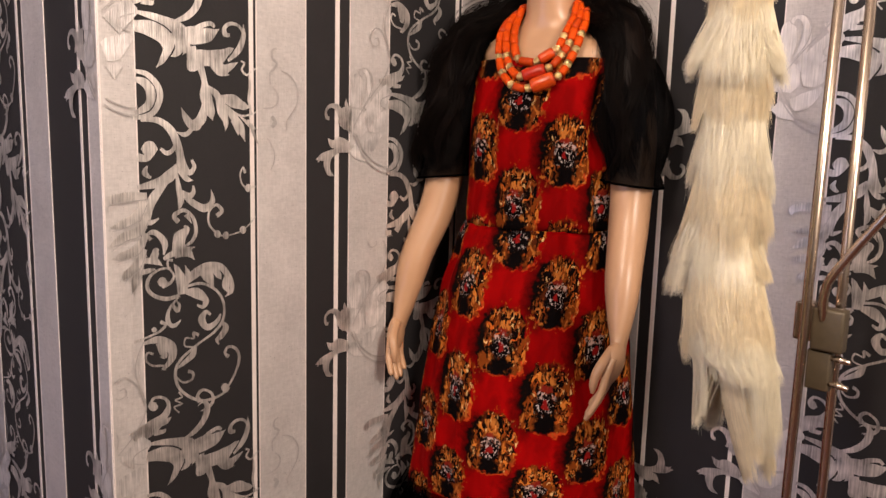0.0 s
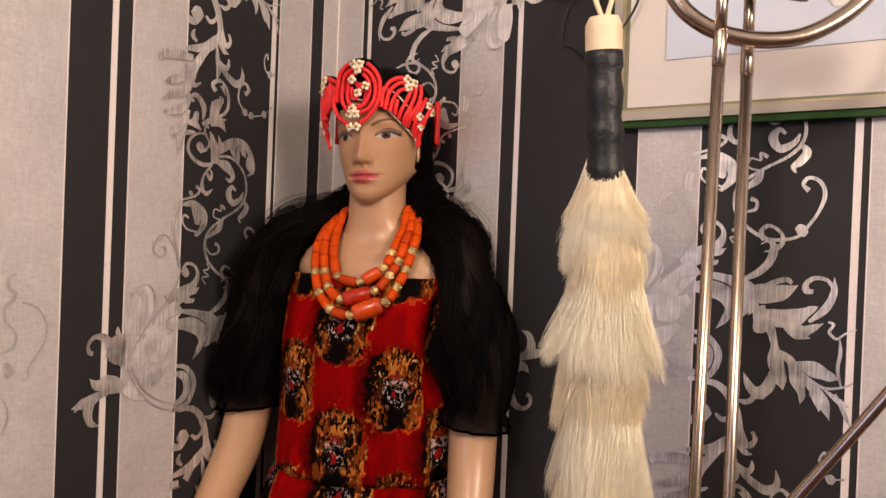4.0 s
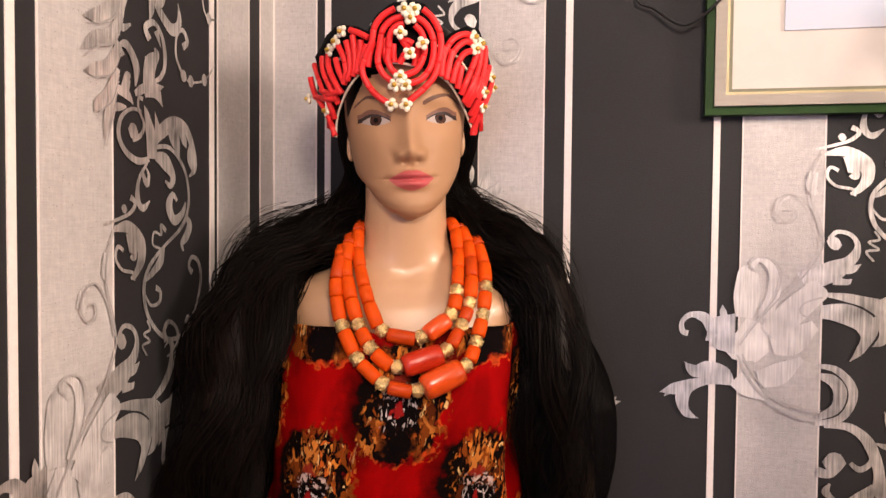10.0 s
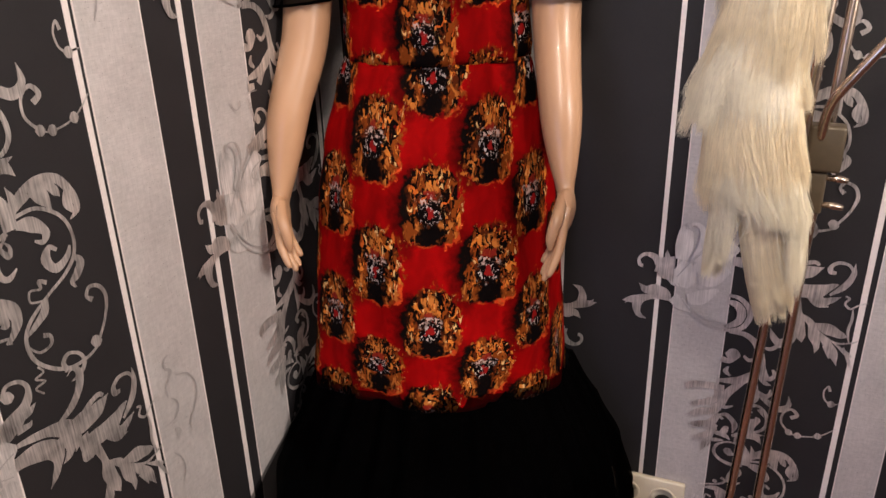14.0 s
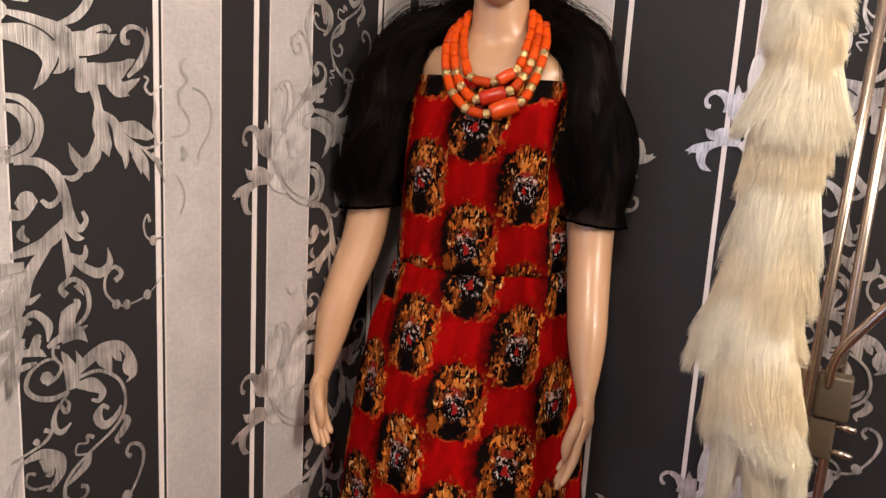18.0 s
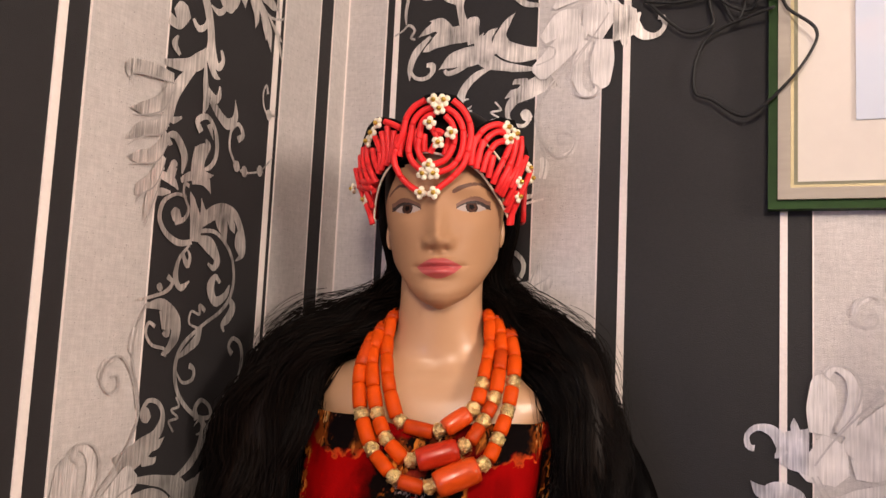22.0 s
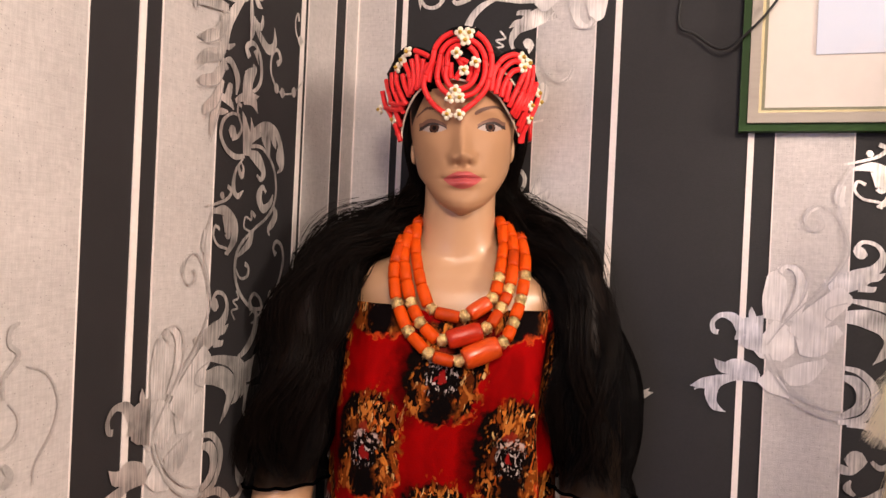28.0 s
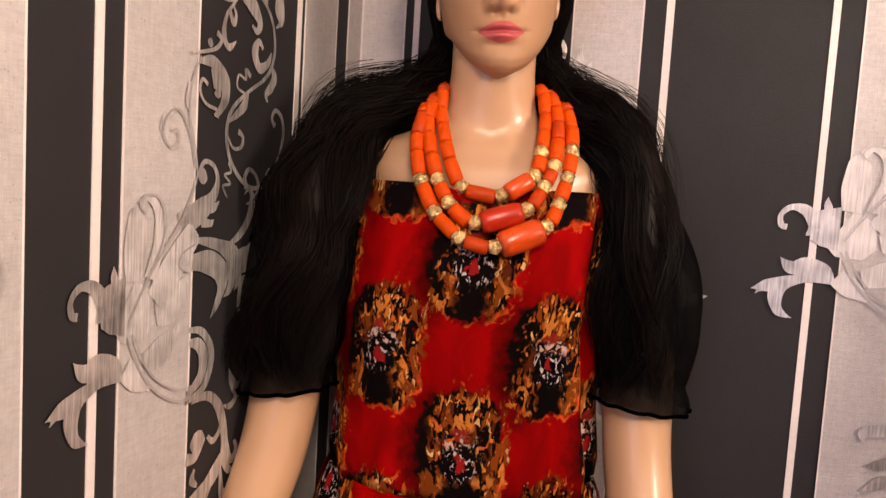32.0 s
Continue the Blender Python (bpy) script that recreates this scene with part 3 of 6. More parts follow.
# spiral, crest and great arched leaf
S([(306, 450), (298, 450), (298, 462), (308, 476), (302, 490), (287, 497)], 5, 4, 4, 5, 8)
dot(SCROLL, 288, 489, 9)
S([(302, 464), (284, 466), (266, 480), (262, 500), (274, 514), (296, 519), (318, 512)], 4, 4, 6, 7, 8, 6)
S([(246, 476), (262, 470), (276, 466)], 6, 9, 3)
S([(325, 510), (320, 482), (314, 466), (308, 456)], 20, 18, 10, 1)
S([(325, 496), (334, 478), (328, 458)], 10, 12, 1)
S([(330, 490), (345, 470), (370, 459), (395, 460), (412, 480), (417, 500), (404, 513)], 6, 10, 14, 12, 12, 9, 2)
S([(358, 462), (370, 476), (382, 497)], 16, 22, 1)
S([(380, 460), (390, 474), (396, 482)], 16, 12, 1)
S([(408, 476), (404, 492), (412, 506)], 12, 14, 4)
S([(336, 488), (346, 476), (360, 474)], 4, 12, 1)
S([(330, 496), (360, 490), (390, 505), (402, 530), (399, 556), (382, 578), (350, 602), (322, 628), (311, 652), (316, 680), (336, 698), (362, 705), (390, 697), (410, 684)], 5, 5, 5, 5, 4, 5, 6, 6, 5, 3)
S([(330, 506), (350, 508), (366, 520), (361, 532), (350, 529)], 10, 20, 12, 7, 4)
S([(316, 516), (300, 538), (298, 560), (308, 568), (321, 557)], 3, 5, 9, 8, 2)
S([(306, 530), (314, 540), (318, 530), (312, 522)], 6, 8, 5, 2)
S([(376, 546), (366, 541), (359, 556), (370, 569), (388, 558), (395, 544)], 5, 7, 14, 12, 8, 3)
S([(396, 558), (406, 568), (398, 583), (389, 592), (393, 600)], 4, 12, 11, 7, 3)
# bell flower and its loop
S([(256, 602), (282, 594), (301, 606), (306, 622), (297, 640), (287, 649)], 5, 14, 22, 14, 8, 3)
S([(284, 600), (290, 622), (284, 626)], 16, 14, 1)
S([(272, 621), (262, 619), (259, 632), (270, 642), (290, 642), (291, 650)], 5, 4, 4, 4, 5)
dot(SCROLL, 274, 576, 5)
S([(240, 600), (266, 588), (284, 578), (293, 566), (284, 561)], 3, 4, 5, 7)
S([(350, 600), (342, 620), (328, 634), (312, 648)], 2, 11, 8, 2)
S([(354, 584), (344, 580), (344, 590), (330, 590), (328, 604), (346, 606)], 6, 5, 3, 3, 3)
S([(313, 662), (325, 672), (341, 666), (343, 654), (334, 651)], 3, 4, 5, 7)
S([(412, 622), (404, 615), (411, 604), (426, 607), (433, 624), (425, 652), (408, 682)], 8, 5, 5, 6, 6, 4, 4)
dot(SCROLL, 406, 680, 9)
S([(357, 708), (352, 696), (362, 685), (378, 690), (382, 704), (372, 718), (358, 725)], 10, 6, 5, 6, 6, 2)
S([(317, 690), (323, 699), (311, 706), (323, 712), (309, 719), (318, 729)], 3, 3, 3, 3)
# curl that opens the next spray
dot(SCROLL, 272, 719, 9)
S([(266, 716), (274, 703), (290, 702), (299, 714), (293, 734), (270, 758), (238, 784)], 5, 5, 6, 7, 12, 24, 26)
S([(278, 752), (292, 748), (304, 737)], 14, 10, 1)
S([(272, 768), (288, 766), (294, 760)], 14, 8, 1)

# flourish that crosses the pale line, in units of 0.69 mm, counted from the roundel
P = lambda pts: [(244 + (x - 1480) * 0.726, 160 + (y - 818) * 0.726) for x, y in pts]
L = lambda pts, *w: stroke(FLOURISH, P(pts), *[0.726 * v for v in w])
L([(1302, 712), (1285, 692), (1262, 688), (1247, 702), (1249, 719), (1258, 722)], 26, 18, 10, 8, 10, 10)
L([(1294, 722), (1312, 720), (1338, 720)], 40, 62, 74)
L([(1322, 700), (1317, 682), (1316, 668)], 20, 12, 1)
L([(1300, 718), (1292, 730), (1288, 734)], 20, 8, 1)
L([(1340, 814), (1318, 794), (1294, 788), (1270, 790), (1252, 774)], 2, 30, 34, 22, 1)
L([(1338, 812), (1300, 808), (1266, 816), (1250, 838), (1256, 866), (1278, 877)], 4, 10, 20, 24, 16, 1)
L([(1268, 814), (1238, 824), (1210, 832)], 20, 22, 1)
L([(1228, 828), (1218, 840)], 12, 1)
T = lambda pts, *w: stroke(TONAL, P(pts), *[0.726 * v for v in w])
T([(1338, 720), (1360, 735), (1385, 760)], 70, 80, 30)
T([(1352, 690), (1356, 650), (1358, 612), (1366, 596)], 30, 44, 36, 6)
T([(1385, 690), (1402, 640), (1396, 600), (1376, 585), (1362, 596)], 24, 22, 14, 10, 14)
T([(1395, 720), (1430, 680), (1470, 640), (1480, 630)], 40, 46, 40, 22)
T([(1400, 740), (1430, 730), (1470, 700)], 30, 50, 20)
T([(1378, 800), (1410, 790), (1450, 760)], 30, 40, 10)
T([(1340, 800), (1360, 815), (1390, 835)], 30, 34, 8)
T([(1400, 500), (1408, 480), (1424, 473)], 8, 10, 6)
T([(1462, 430), (1458, 455), (1466, 470)], 14, 18, 8)
D = lambda pts, *w: stroke(TONAL_LINES, P(pts), *[0.726 * v for v in w])
D([(1480, 392), (1462, 430), (1458, 470), (1474, 520), (1478, 562), (1450, 612), (1412, 652), (1372, 700), (1346, 740)], 3, 3, 3, 3)
D([(1420, 498), (1432, 496), (1434, 512), (1416, 518), (1402, 500), (1412, 476), (1436, 470), (1462, 500), (1476, 545)], 3, 3, 3, 3)
D([(1342, 758), (1370, 810), (1410, 848), (1455, 868), (1482, 866)], 3, 4, 4, 3)
D([(1350, 756), (1380, 806), (1420, 838), (1460, 852), (1482, 850)], 2, 3, 3, 2)
D([(1480, 650), (1450, 662), (1446, 680), (1470, 690)], 3, 3, 2)
D([(1376, 690), (1404, 650), (1412, 610), (1398, 586), (1372, 582), (1360, 596), (1372, 606)], 2, 3, 3, 3)
# hanging leaf cluster printed tone on tone on the silver stripe
for pts, w in (([(1497, 992), (1446, 995), (1409, 1002), (1406, 1018)], (14, 24, 20, 5)), ([(1493, 1004), (1476, 1036), (1446, 1052), (1414, 1060)], (12, 26, 22, 2)),
               ([(1496, 1038), (1477, 1072), (1441, 1084), (1410, 1104)], (12, 24, 22, 2)), ([(1493, 1078), (1472, 1114), (1441, 1124), (1416, 1130)], (12, 24, 20, 2)),
               ([(1488, 1114), (1472, 1150), (1446, 1168), (1437, 1180)], (12, 24, 18, 2)), ([(1482, 1138), (1468, 1180), (1456, 1214)], (12, 22, 1))):
    pts = [(x, y + 55) for x, y in pts]
    L(pts, *w)
    D([(x + 3, y + 9) for x, y in pts], 1.5, 2.5, 1.5)


def printed(face, owner, edge, ring, lo, hi, squeeze=1.0, side=1, flip=1, clip=None, faint=False):
    """Lays the repeats of the print on a face. edge: where the scroll panel meets the silver stripe; ring: the height of a roundel;
    side: -1 for a mirrored run of u; flip: -1 for a drop hung upside down."""
    for store, mat, h, name, label in ((SCROLL, M_SCROLL, 0.0012, "scroll_print", "brushed silver acanthus scrolls"),
                                       (FLOURISH, M_SCROLL, 0.0026, "flourish_print", "silver flourish crossing the pale line"),
                                       (TONAL, M_TONAL_F if faint else M_TONAL, 0.0026, "tonal_leaves", "tone-on-tone silver leaves"),
                                       (TONAL_LINES, M_TONALD_F if faint else M_TONALD, 0.0040, "tonal_outline", "fine grey outline of leaves")):
        bm = bmesh.new()
        k0 = math.floor((lo - ring) / REPEAT) - 1
        for k in range(k0, k0 + 7):
            base = ring + k * REPEAT
            if base + 0.5 < lo or base - 0.6 > hi:
                continue
            for i, pairs in enumerate(store):
                prev, lift = None, h + (i * 7 % 23) * 0.00005
                for a, c in pairs:
                    row = []
                    for p in (a, c):
                        if store is SCROLL:
                            w = p.x - 244 - 0.027 * (p.y - 160)
                            u = edge + side * w * UNIT * squeeze
                            v = base - flip * ((p.y - 160) * (0.000893 + 0.00000055 * w) - 0.00005 * w)
                        else:
                            u = edge + side * (p.x - 244) * UNIT * squeeze
                            v = base - flip * (p.y - 160) * UNIT * 0.99
                        row.append((u, v))
                    ok = all(lo < v < hi for _, v in row) and (clip is None or all(clip[0] < u < clip[1] for u, _ in row))
                    cur = [bm.verts.new(face(u, v, lift)) for u, v in row] if ok else None
                    if cur and prev:
                        bm.faces.new((prev[0], prev[1], cur[1], cur[0]))
                    prev = cur
        if bm.faces:
            part(name, bm, mat, owner, label, smooth=False)
        else:
            bm.free()


# Back wall: copies of the print, toned for how light strikes it
printed(BACK, wall_back, -0.464, 1.392, 0.06, TOP, 1.0, clip=(-2, 0.5), faint=True)
printed(BACK, wall_back, 0.042, 1.17, 0.06, TOP, 1.0, clip=(-0.17, 0.45), faint=True)
printed(BACK, wall_back, -0.888, 1.358, 0.06, TOP, 1.0, side=-1, flip=-1, clip=(XL + 0.003, 0), faint=True)
printed(LEFT, wall_left, 1.0143, 1.296, 1.13, TOP, 0.94, clip=(0.6, YR - 0.02))
printed(LEFT, wall_left, 1.0143, 0.905, 0.06, 1.125, 0.94, clip=(0.6, YR - 0.02))
printed(LEFT, wall_left, 0.507, 1.39, 0.06, TOP, 1.0, clip=(YF + 0.003, 0.83))
printed(PIER, wall_pier, -1.125, 1.39, 0.06, TOP, 1.0, clip=(-1.5, XL - 0.003))
printed(PIER, wall_pier, -1.73, 1.20, 0.06, TOP, 1.0, clip=(-2.3, -1.5))

# thin curls that run on over the side wall's silver stripe
for dz in (0.684, 0.0, -0.668):
    bm = bmesh.new()
    for pts, w in (([(0.764, 1.441), (0.786, 1.432), (0.799, 1.409), (0.797, 1.386), (0.786, 1.368), (0.776, 1.354), (0.776, 1.338)], 0.0024), ([(0.756, 1.479), (0.747, 1.474), (0.747, 1.461), (0.756, 1.453), (0.750, 1.443), (0.742, 1.434), (0.743, 1.416)], 0.0045),
                   ([(0.748, 1.412), (0.758, 1.400), (0.757, 1.386), (0.746, 1.377), (0.728, 1.375)], 0.0030), ([(0.745, 1.362), (0.752, 1.352), (0.745, 1.343)], 0.008), ([(0.735, 1.325), (0.748, 1.306), (0.750, 1.286), (0.742, 1.268)], 0.0022)):
        line = spline([(u, v + dz, 0) for u, v in pts], 6)
        prev = None
        for i, p in enumerate(line):
            d = (line[min(i + 1, len(line) - 1)] - line[max(i - 1, 0)]).normalized()
            k = 0.5 * w * (0.35 + 0.65 * math.sin(math.pi * (0.08 + 0.84 * i / len(line))))
            cur = [bm.verts.new(LEFT(p.x - d.y * k, p.y + d.x * k, 0.003)), bm.verts.new(LEFT(p.x + d.y * k, p.y - d.x * k, 0.003))]
            if prev:
                bm.faces.new((prev[0], prev[1], cur[1], cur[0]))
            prev = cur
    part("tonal_curl", bm, M_TONALD, wall_left, "fine grey curl on the silver stripe", smooth=False)

# a curl of the print at the edge of the narrow dark stripe behind the neck
bm = bmesh.new()
curl = [Vector((-0.932 + 0.033 * math.cos(q), 1.620 + 0.034 * math.sin(q), 0)) for q in (0.05 * i * math.pi for i in range(-3, 14))]
prev = None
for i, p in enumerate(curl):
    q = p - Vector((-0.932, 1.620, 0))
    k = 1 - (0.16 - 0.010 * abs(i - 8)) * 1.1
    cur = [bm.verts.new(BACK(p.x, p.y, 0.0055)), bm.verts.new(BACK(-0.932 + q.x * k, 1.620 + q.y * k, 0.0055))]
    if prev:
        bm.faces.new((prev[0], prev[1], cur[1], cur[0]))
    prev = cur
part("curl_print", bm, M_LINE, wall_back, "pale silver curl", smooth=False)


def skirting(name, a, b, parent_label):
    bm = bmesh.new()
    box(bm, a, b, 0.004)
    solid(name, bm, M_BASE, Matrix(), parent_label, "baseboard", kind="structure", smooth=False)


skirting("baseboard", (XL, YR - 0.014, 0), (2.4, YR, 0.05), "low white painted baseboard below the papered wall")
skirting("baseboard_left", (XL, YF, 0), (XL + 0.014, YR - 0.014, 0.05), "low white painted baseboard below the papered wall")

# ---- the dressed mannequin ----
BODY = pose(-0.955, 1.235, 0, 0, 0, 17)


def bell(a, b=0.0):
    return math.exp(-(a * a + b * b))


HEAD = ((1.5965, 0.014, 0.060, -0.012), (1.599, 0.0310, 0.0740, -0.004), (1.603, 0.0405, 0.0825, 0.004), (1.610, 0.0470, 0.0875, 0.026), (1.622, 0.0525, 0.0895, 0.046), (1.640, 0.0570, 0.0895, 0.064),
        (1.660, 0.0605, 0.0888, 0.077), (1.685, 0.0645, 0.0885, 0.086), (1.710, 0.0680, 0.0900, 0.090), (1.735, 0.0690, 0.0915, 0.092),
        (1.762, 0.0670, 0.0850, 0.090), (1.786, 0.0560, 0.0660, 0.078), (1.802, 0.040, 0.040, 0.055), (1.812, 0.012, 0.012, 0.015))
HX, JAW = 0.007, 0.40


def fair(table, z):
    """Value from a table of (z, value, ...) rows along an even curve with no kinks."""
    t = np.array(table)
    k, v = t[:, 0], t[:, 1:]
    m = np.gradient(v, k, axis=0)
    i = int(min(max(np.searchsorted(k, z) - 1, 0), len(k) - 2))
    h = k[i + 1] - k[i]
    u = min(max((z - k[i]) / h, 0.0), 1.0)
    return ((2 * u ** 3 - 3 * u * u + 1) * v[i] + (u ** 3 - 2 * u * u + u) * h * m[i] + (3 * u * u - 2 * u ** 3) * v[i + 1] + (u ** 3 - u * u) * h * m[i + 1])


NOSE = ((1.640, 0.0, 0.010), (1.652, 0.0002, 0.0105), (1.6575, 0.0050, 0.0105), (1.6620, 0.0135, 0.0108), (1.6680, 0.0190, 0.0102), (1.6760, 0.0158, 0.0098), (1.6880, 0.0108, 0.0098), (1.7020, 0.0064, 0.0100), (1.7180, 0.0025, 0.0120), (1.732, 0.0, 0.012))


def face_relief(x, z):
    """How far the face stands forward of the plain head at x and height z."""
    ax = abs(x)
    d = 0.0
    if 1.640 < z < 1.732:
        h, w = fair(NOSE, z)
        d += max(h, 0.0) * bell(x / w)
    d += 0.0070 * bell((ax - 0.0122) / 0.0052, (z - 1.6650) / 0.0058) - 0.0022 * bell((ax - 0.0195) / 0.004, (z - 1.6655) / 0.006)
    d -= 0.0030 * bell((ax - 0.0070) / 0.0030, (z - 1.6578) / 0.0022)
    d -= 0.0078 * bell((ax - 0.033) / 0.0185, (z - 1.7045) / 0.0105)
    d += 0.0052 * bell((ax - 0.0345) / 0.0130, (z - 1.7045) / 0.0074)
    d += 0.0030 * bell((ax - 0.032) / 0.020, (z - 1.7235) / 0.0075)
    d += 0.0034 * bell((ax - 0.043) / 0.020, (z - 1.683) / 0.017)
    d -= 0.0016 * bell((ax - 0.040) / 0.014, (z - 1.645) / 0.016)
    d += 0.0030 * bell(x / 0.024, (z - 1.643) / 0.017)
    d -= 0.0012 * bell(x / 0.0030, (z - 1.6530) / 0.0038)
    d += 0.0056 * bell(x / 0.0165, (z - 1.6450) / 0.0038) + 0.0062 * bell(x / 0.0145, (z - 1.6345) / 0.0045)
    d -= 0.0036 * bell(x / 0.021, (z - 1.6400) / 0.0014) + 0.0022 * bell((ax - 0.0240) / 0.0045, (z - 1.6400) / 0.0045)
    d -= 0.0026 * bell(x / 0.015, (z - 1.6250) / 0.0050)
    d += 0.0030 * bell(x / 0.019, (z - 1.6105) / 0.0095)
    return d


def face_paint(x, z):
    """Material slot at a place of the face: 0 skin, 1 lips, 2 brow, 3 eye white, 4 iris, 5 hair, 6 lash, 7 eyelid, 8 pupil."""
    ax = abs(x)
    if ax < 0.0238:
        k = 1 - (ax / 0.0238) ** 1.7
        bow = 0.84 + 0.16 * min(ax / 0.0055, 1)
        if 1.6400 <= z < 1.6400 + 0.0098 * k * bow or 1.6400 - 0.0122 * k ** 0.8 < z < 1.6400:
            return 1
    e = ax - 0.0345
    if -0.0160 < e < 0.0195:
        k = max(0.0, 1 - (e / 0.0155) ** 2)
        tilt = 1.7028 + e * 0.07
        lid, low = tilt + 0.0054 * k, tilt - 0.0040 * k
        if abs(e) < 0.0155 and low < z < lid:
            q = e * e + (z - 1.7042) ** 2
            return 8 if q < 0.0027 ** 2 or 0.0054 ** 2 < q < 0.0061 ** 2 else 4 if q < 0.0055 ** 2 else 3
        if lid <= z < lid + 0.0016 + 0.0026 * ease(-0.010, 0.016, e):
            return 6
        if lid <= z < lid + 0.0050 + 0.0036 * ease(-0.012, 0.012, e):
            return 7
    if 0.0150 < ax < 0.0575:
        f = (ax - 0.0150) / 0.0425
        mid = 1.7185 + 0.0105 * math.sin(min(f / 0.70, 1.0) * 1.5) - 0.0090 * max(0.0, f - 0.66) ** 1.25 / 0.30
        if abs(z - mid) < 0.0025 * (1 - 0.75 * f) * ease(-0.06, 0.10, f) + 0.0004:
            return 2
    return 5 if z > 1.746 + 0.020 * bell(x / 0.03) - max(0, ax - 0.045) * 1.6 else 0


ROLL = 0.055  # the head leans a little to one side


def build_mannequin():
    bm = bmesh.new()
    # head, finest at the front
    cols = [math.pi * (s ** 1.7) for s in (i / 190 for i in range(191))]
    angles = [-a for a in reversed(cols[1:-1])] + cols
    heights, z = [], 1.5965
    while z < 1.812:
        heights.append(z)
        z += 0.00075 if 1.60 < z < 1.742 else 0.0018 if z < 1.6 else 0.003
    heights.append(1.812)
    rings = []
    for z in heights:
        w, f, b = fair(HEAD, z)
        tilt = JAW * (1 - ease(1.600, 1.672, z)) ** 1.3
        ring = []
        for a in angles:
            sx, cy = math.sin(a), math.cos(a)
            x = w * sx
            y = -f * abs(cy) ** 0.94 if cy > 0 else b * abs(cy)
            if cy > 0:
                y -= face_relief(x, z) * ease(0.0, 0.45, cy)
            p = Vector((x + HX, y, z + tilt * min(max(y + f, 0.0), 0.12)))
            ring.append(p + Vector((-(p.z - 1.64), 0, p.x - HX)) * ROLL * ease(1.600, 1.640, z))
        rings.append(ring)
    loft(bm, rings)
    for fc in bm.faces:
        c = fc.calc_center_median()
        c -= Vector((-(c.z - 1.64), 0, c.x - HX)) * ROLL * ease(1.600, 1.640, c.z)
        if len(fc.verts) > 4:
            fc.material_index = 5 if c.z > 1.7 else 9
        elif c.y < -0.03:
            w, f, b = fair(HEAD, c.z)
            drop = JAW * (1 - ease(1.600, 1.672, c.z)) ** 1.3 * min(max(c.y + f, 0.0), 0.12)
            fc.material_index = face_paint(c.x - HX, c.z - drop) or 9
        elif c.z > 1.655 - c.y * 0.3 and c.y > -0.012 or c.z > 1.735:
            fc.material_index = 5
        else:
            fc.material_index = 9
    # ears
    for s in (-1, 1):
        bmesh.ops.create_uvsphere(bm, u_segments=16, v_segments=12, radius=1.0, matrix=Matrix.Translation((HX + s * 0.0615 - 0.0026, 0.0, 1.688 + s * 0.0034)) @ Matrix.Rotation(s * 0.5, 4, "Z") @ Matrix.Rotation(-0.18, 4, "X") @ Matrix.Diagonal((0.0052, 0.010, 0.021, 1)))
    # neck and chest
    def ring_at(z, xc, yc, w, f, b, n=48):
        out = []
        for i in range(n):
            a = 2 * math.pi * i / n
            out.append(Vector((xc + w * math.sin(a), yc - (f if math.cos(a) > 0 else b) * math.cos(a), z)))
        return out
    bust = ((1.05, 0.120, 0.10, 0.09), (1.20, 0.125, 0.10, 0.085), (1.36, 0.118, 0.100, 0.08), (1.42, 0.122, 0.100, 0.08), (1.465, 0.130, 0.086, 0.078), (1.50, 0.152, 0.074, 0.072),
            (1.522, 0.140, 0.060, 0.065), (1.538, 0.095, 0.050, 0.058), (1.552, 0.062, 0.047, 0.052), (1.575, 0.049, 0.048, 0.048), (1.61, 0.046, 0.050, 0.05), (1.65, 0.046, 0.04, 0.05))
    zs = [1.05 + 0.6 * i / 75 for i in range(76)]
    rr = []
    for z in zs:
        w, f, b = along(bust, z)
        ring = ring_at(z, 0.004, -0.002 - 0.010 * ease(1.52, 1.62, z), w, f, b)
        for v in ring:
            if v.y < -0.02:
                v.y -= 0.006 * bell((abs(v.x - 0.004) - 0.022) / 0.014, (z - 1.528) / 0.008)
                v.y += 0.005 * bell((v.x - 0.004) / 0.008, (z - 1.534) / 0.010)
                v.y -= 0.004 * bell((abs(v.x - 0.004) - 0.07) / 0.04, (z - 1.512) / 0.006)
        rr.append(ring)
    loft(bm, rr)
    # arms down to the finger tips; hips, legs and a round foot plate stand inside the skirt
    def limb(pts, rad, flat=1.0):
        line = spline(pts, 8)
        tube(bm, line, lambda t: along(rad, t)[0], 16, flat=flat)
    for s, sh, el, mid, wr, kn, tip in ((-1, (-0.172, 0.0, 1.470), (-0.210, -0.055, 1.194), (-0.236, -0.098, 1.083), (-0.250, -0.128, 0.965), (-0.246, -0.156, 0.920), (-0.223, -0.187, 0.857)),
                                        (1, (0.170, 0.0, 1.470), (0.189, -0.045, 1.196), (0.197, -0.092, 1.092), (0.206, -0.130, 0.985), (0.204, -0.166, 0.935), (0.181, -0.200, 0.858))):
        wv, kv, tv = Vector(wr), Vector(kn), Vector(tip)
        arm = spline([sh, ((sh[0] + el[0]) / 2 + s * 0.004, -0.022, 1.34), el, mid, wr, (wv + kv) / 2 + Vector((s * 0.003, 0, 0)), kv, kv + (tv - kv) * 0.22], 8)
        tube(bm, arm, lambda t: along(((0, 0.036), (0.143, 0.041), (0.286, 0.037), (0.43, 0.033), (0.53, 0.025), (0.571, 0.0225), (0.64, 0.0235), (0.75, 0.0275), (0.857, 0.0270), (0.95, 0.0240), (1, 0.021)), t)[0], 20,
             flat=lambda t: 1.0 - 0.42 * ease(0.47, 0.62, t) - 0.18 * ease(0.75, 1.0, t), side=Vector((0, 1, 0)))
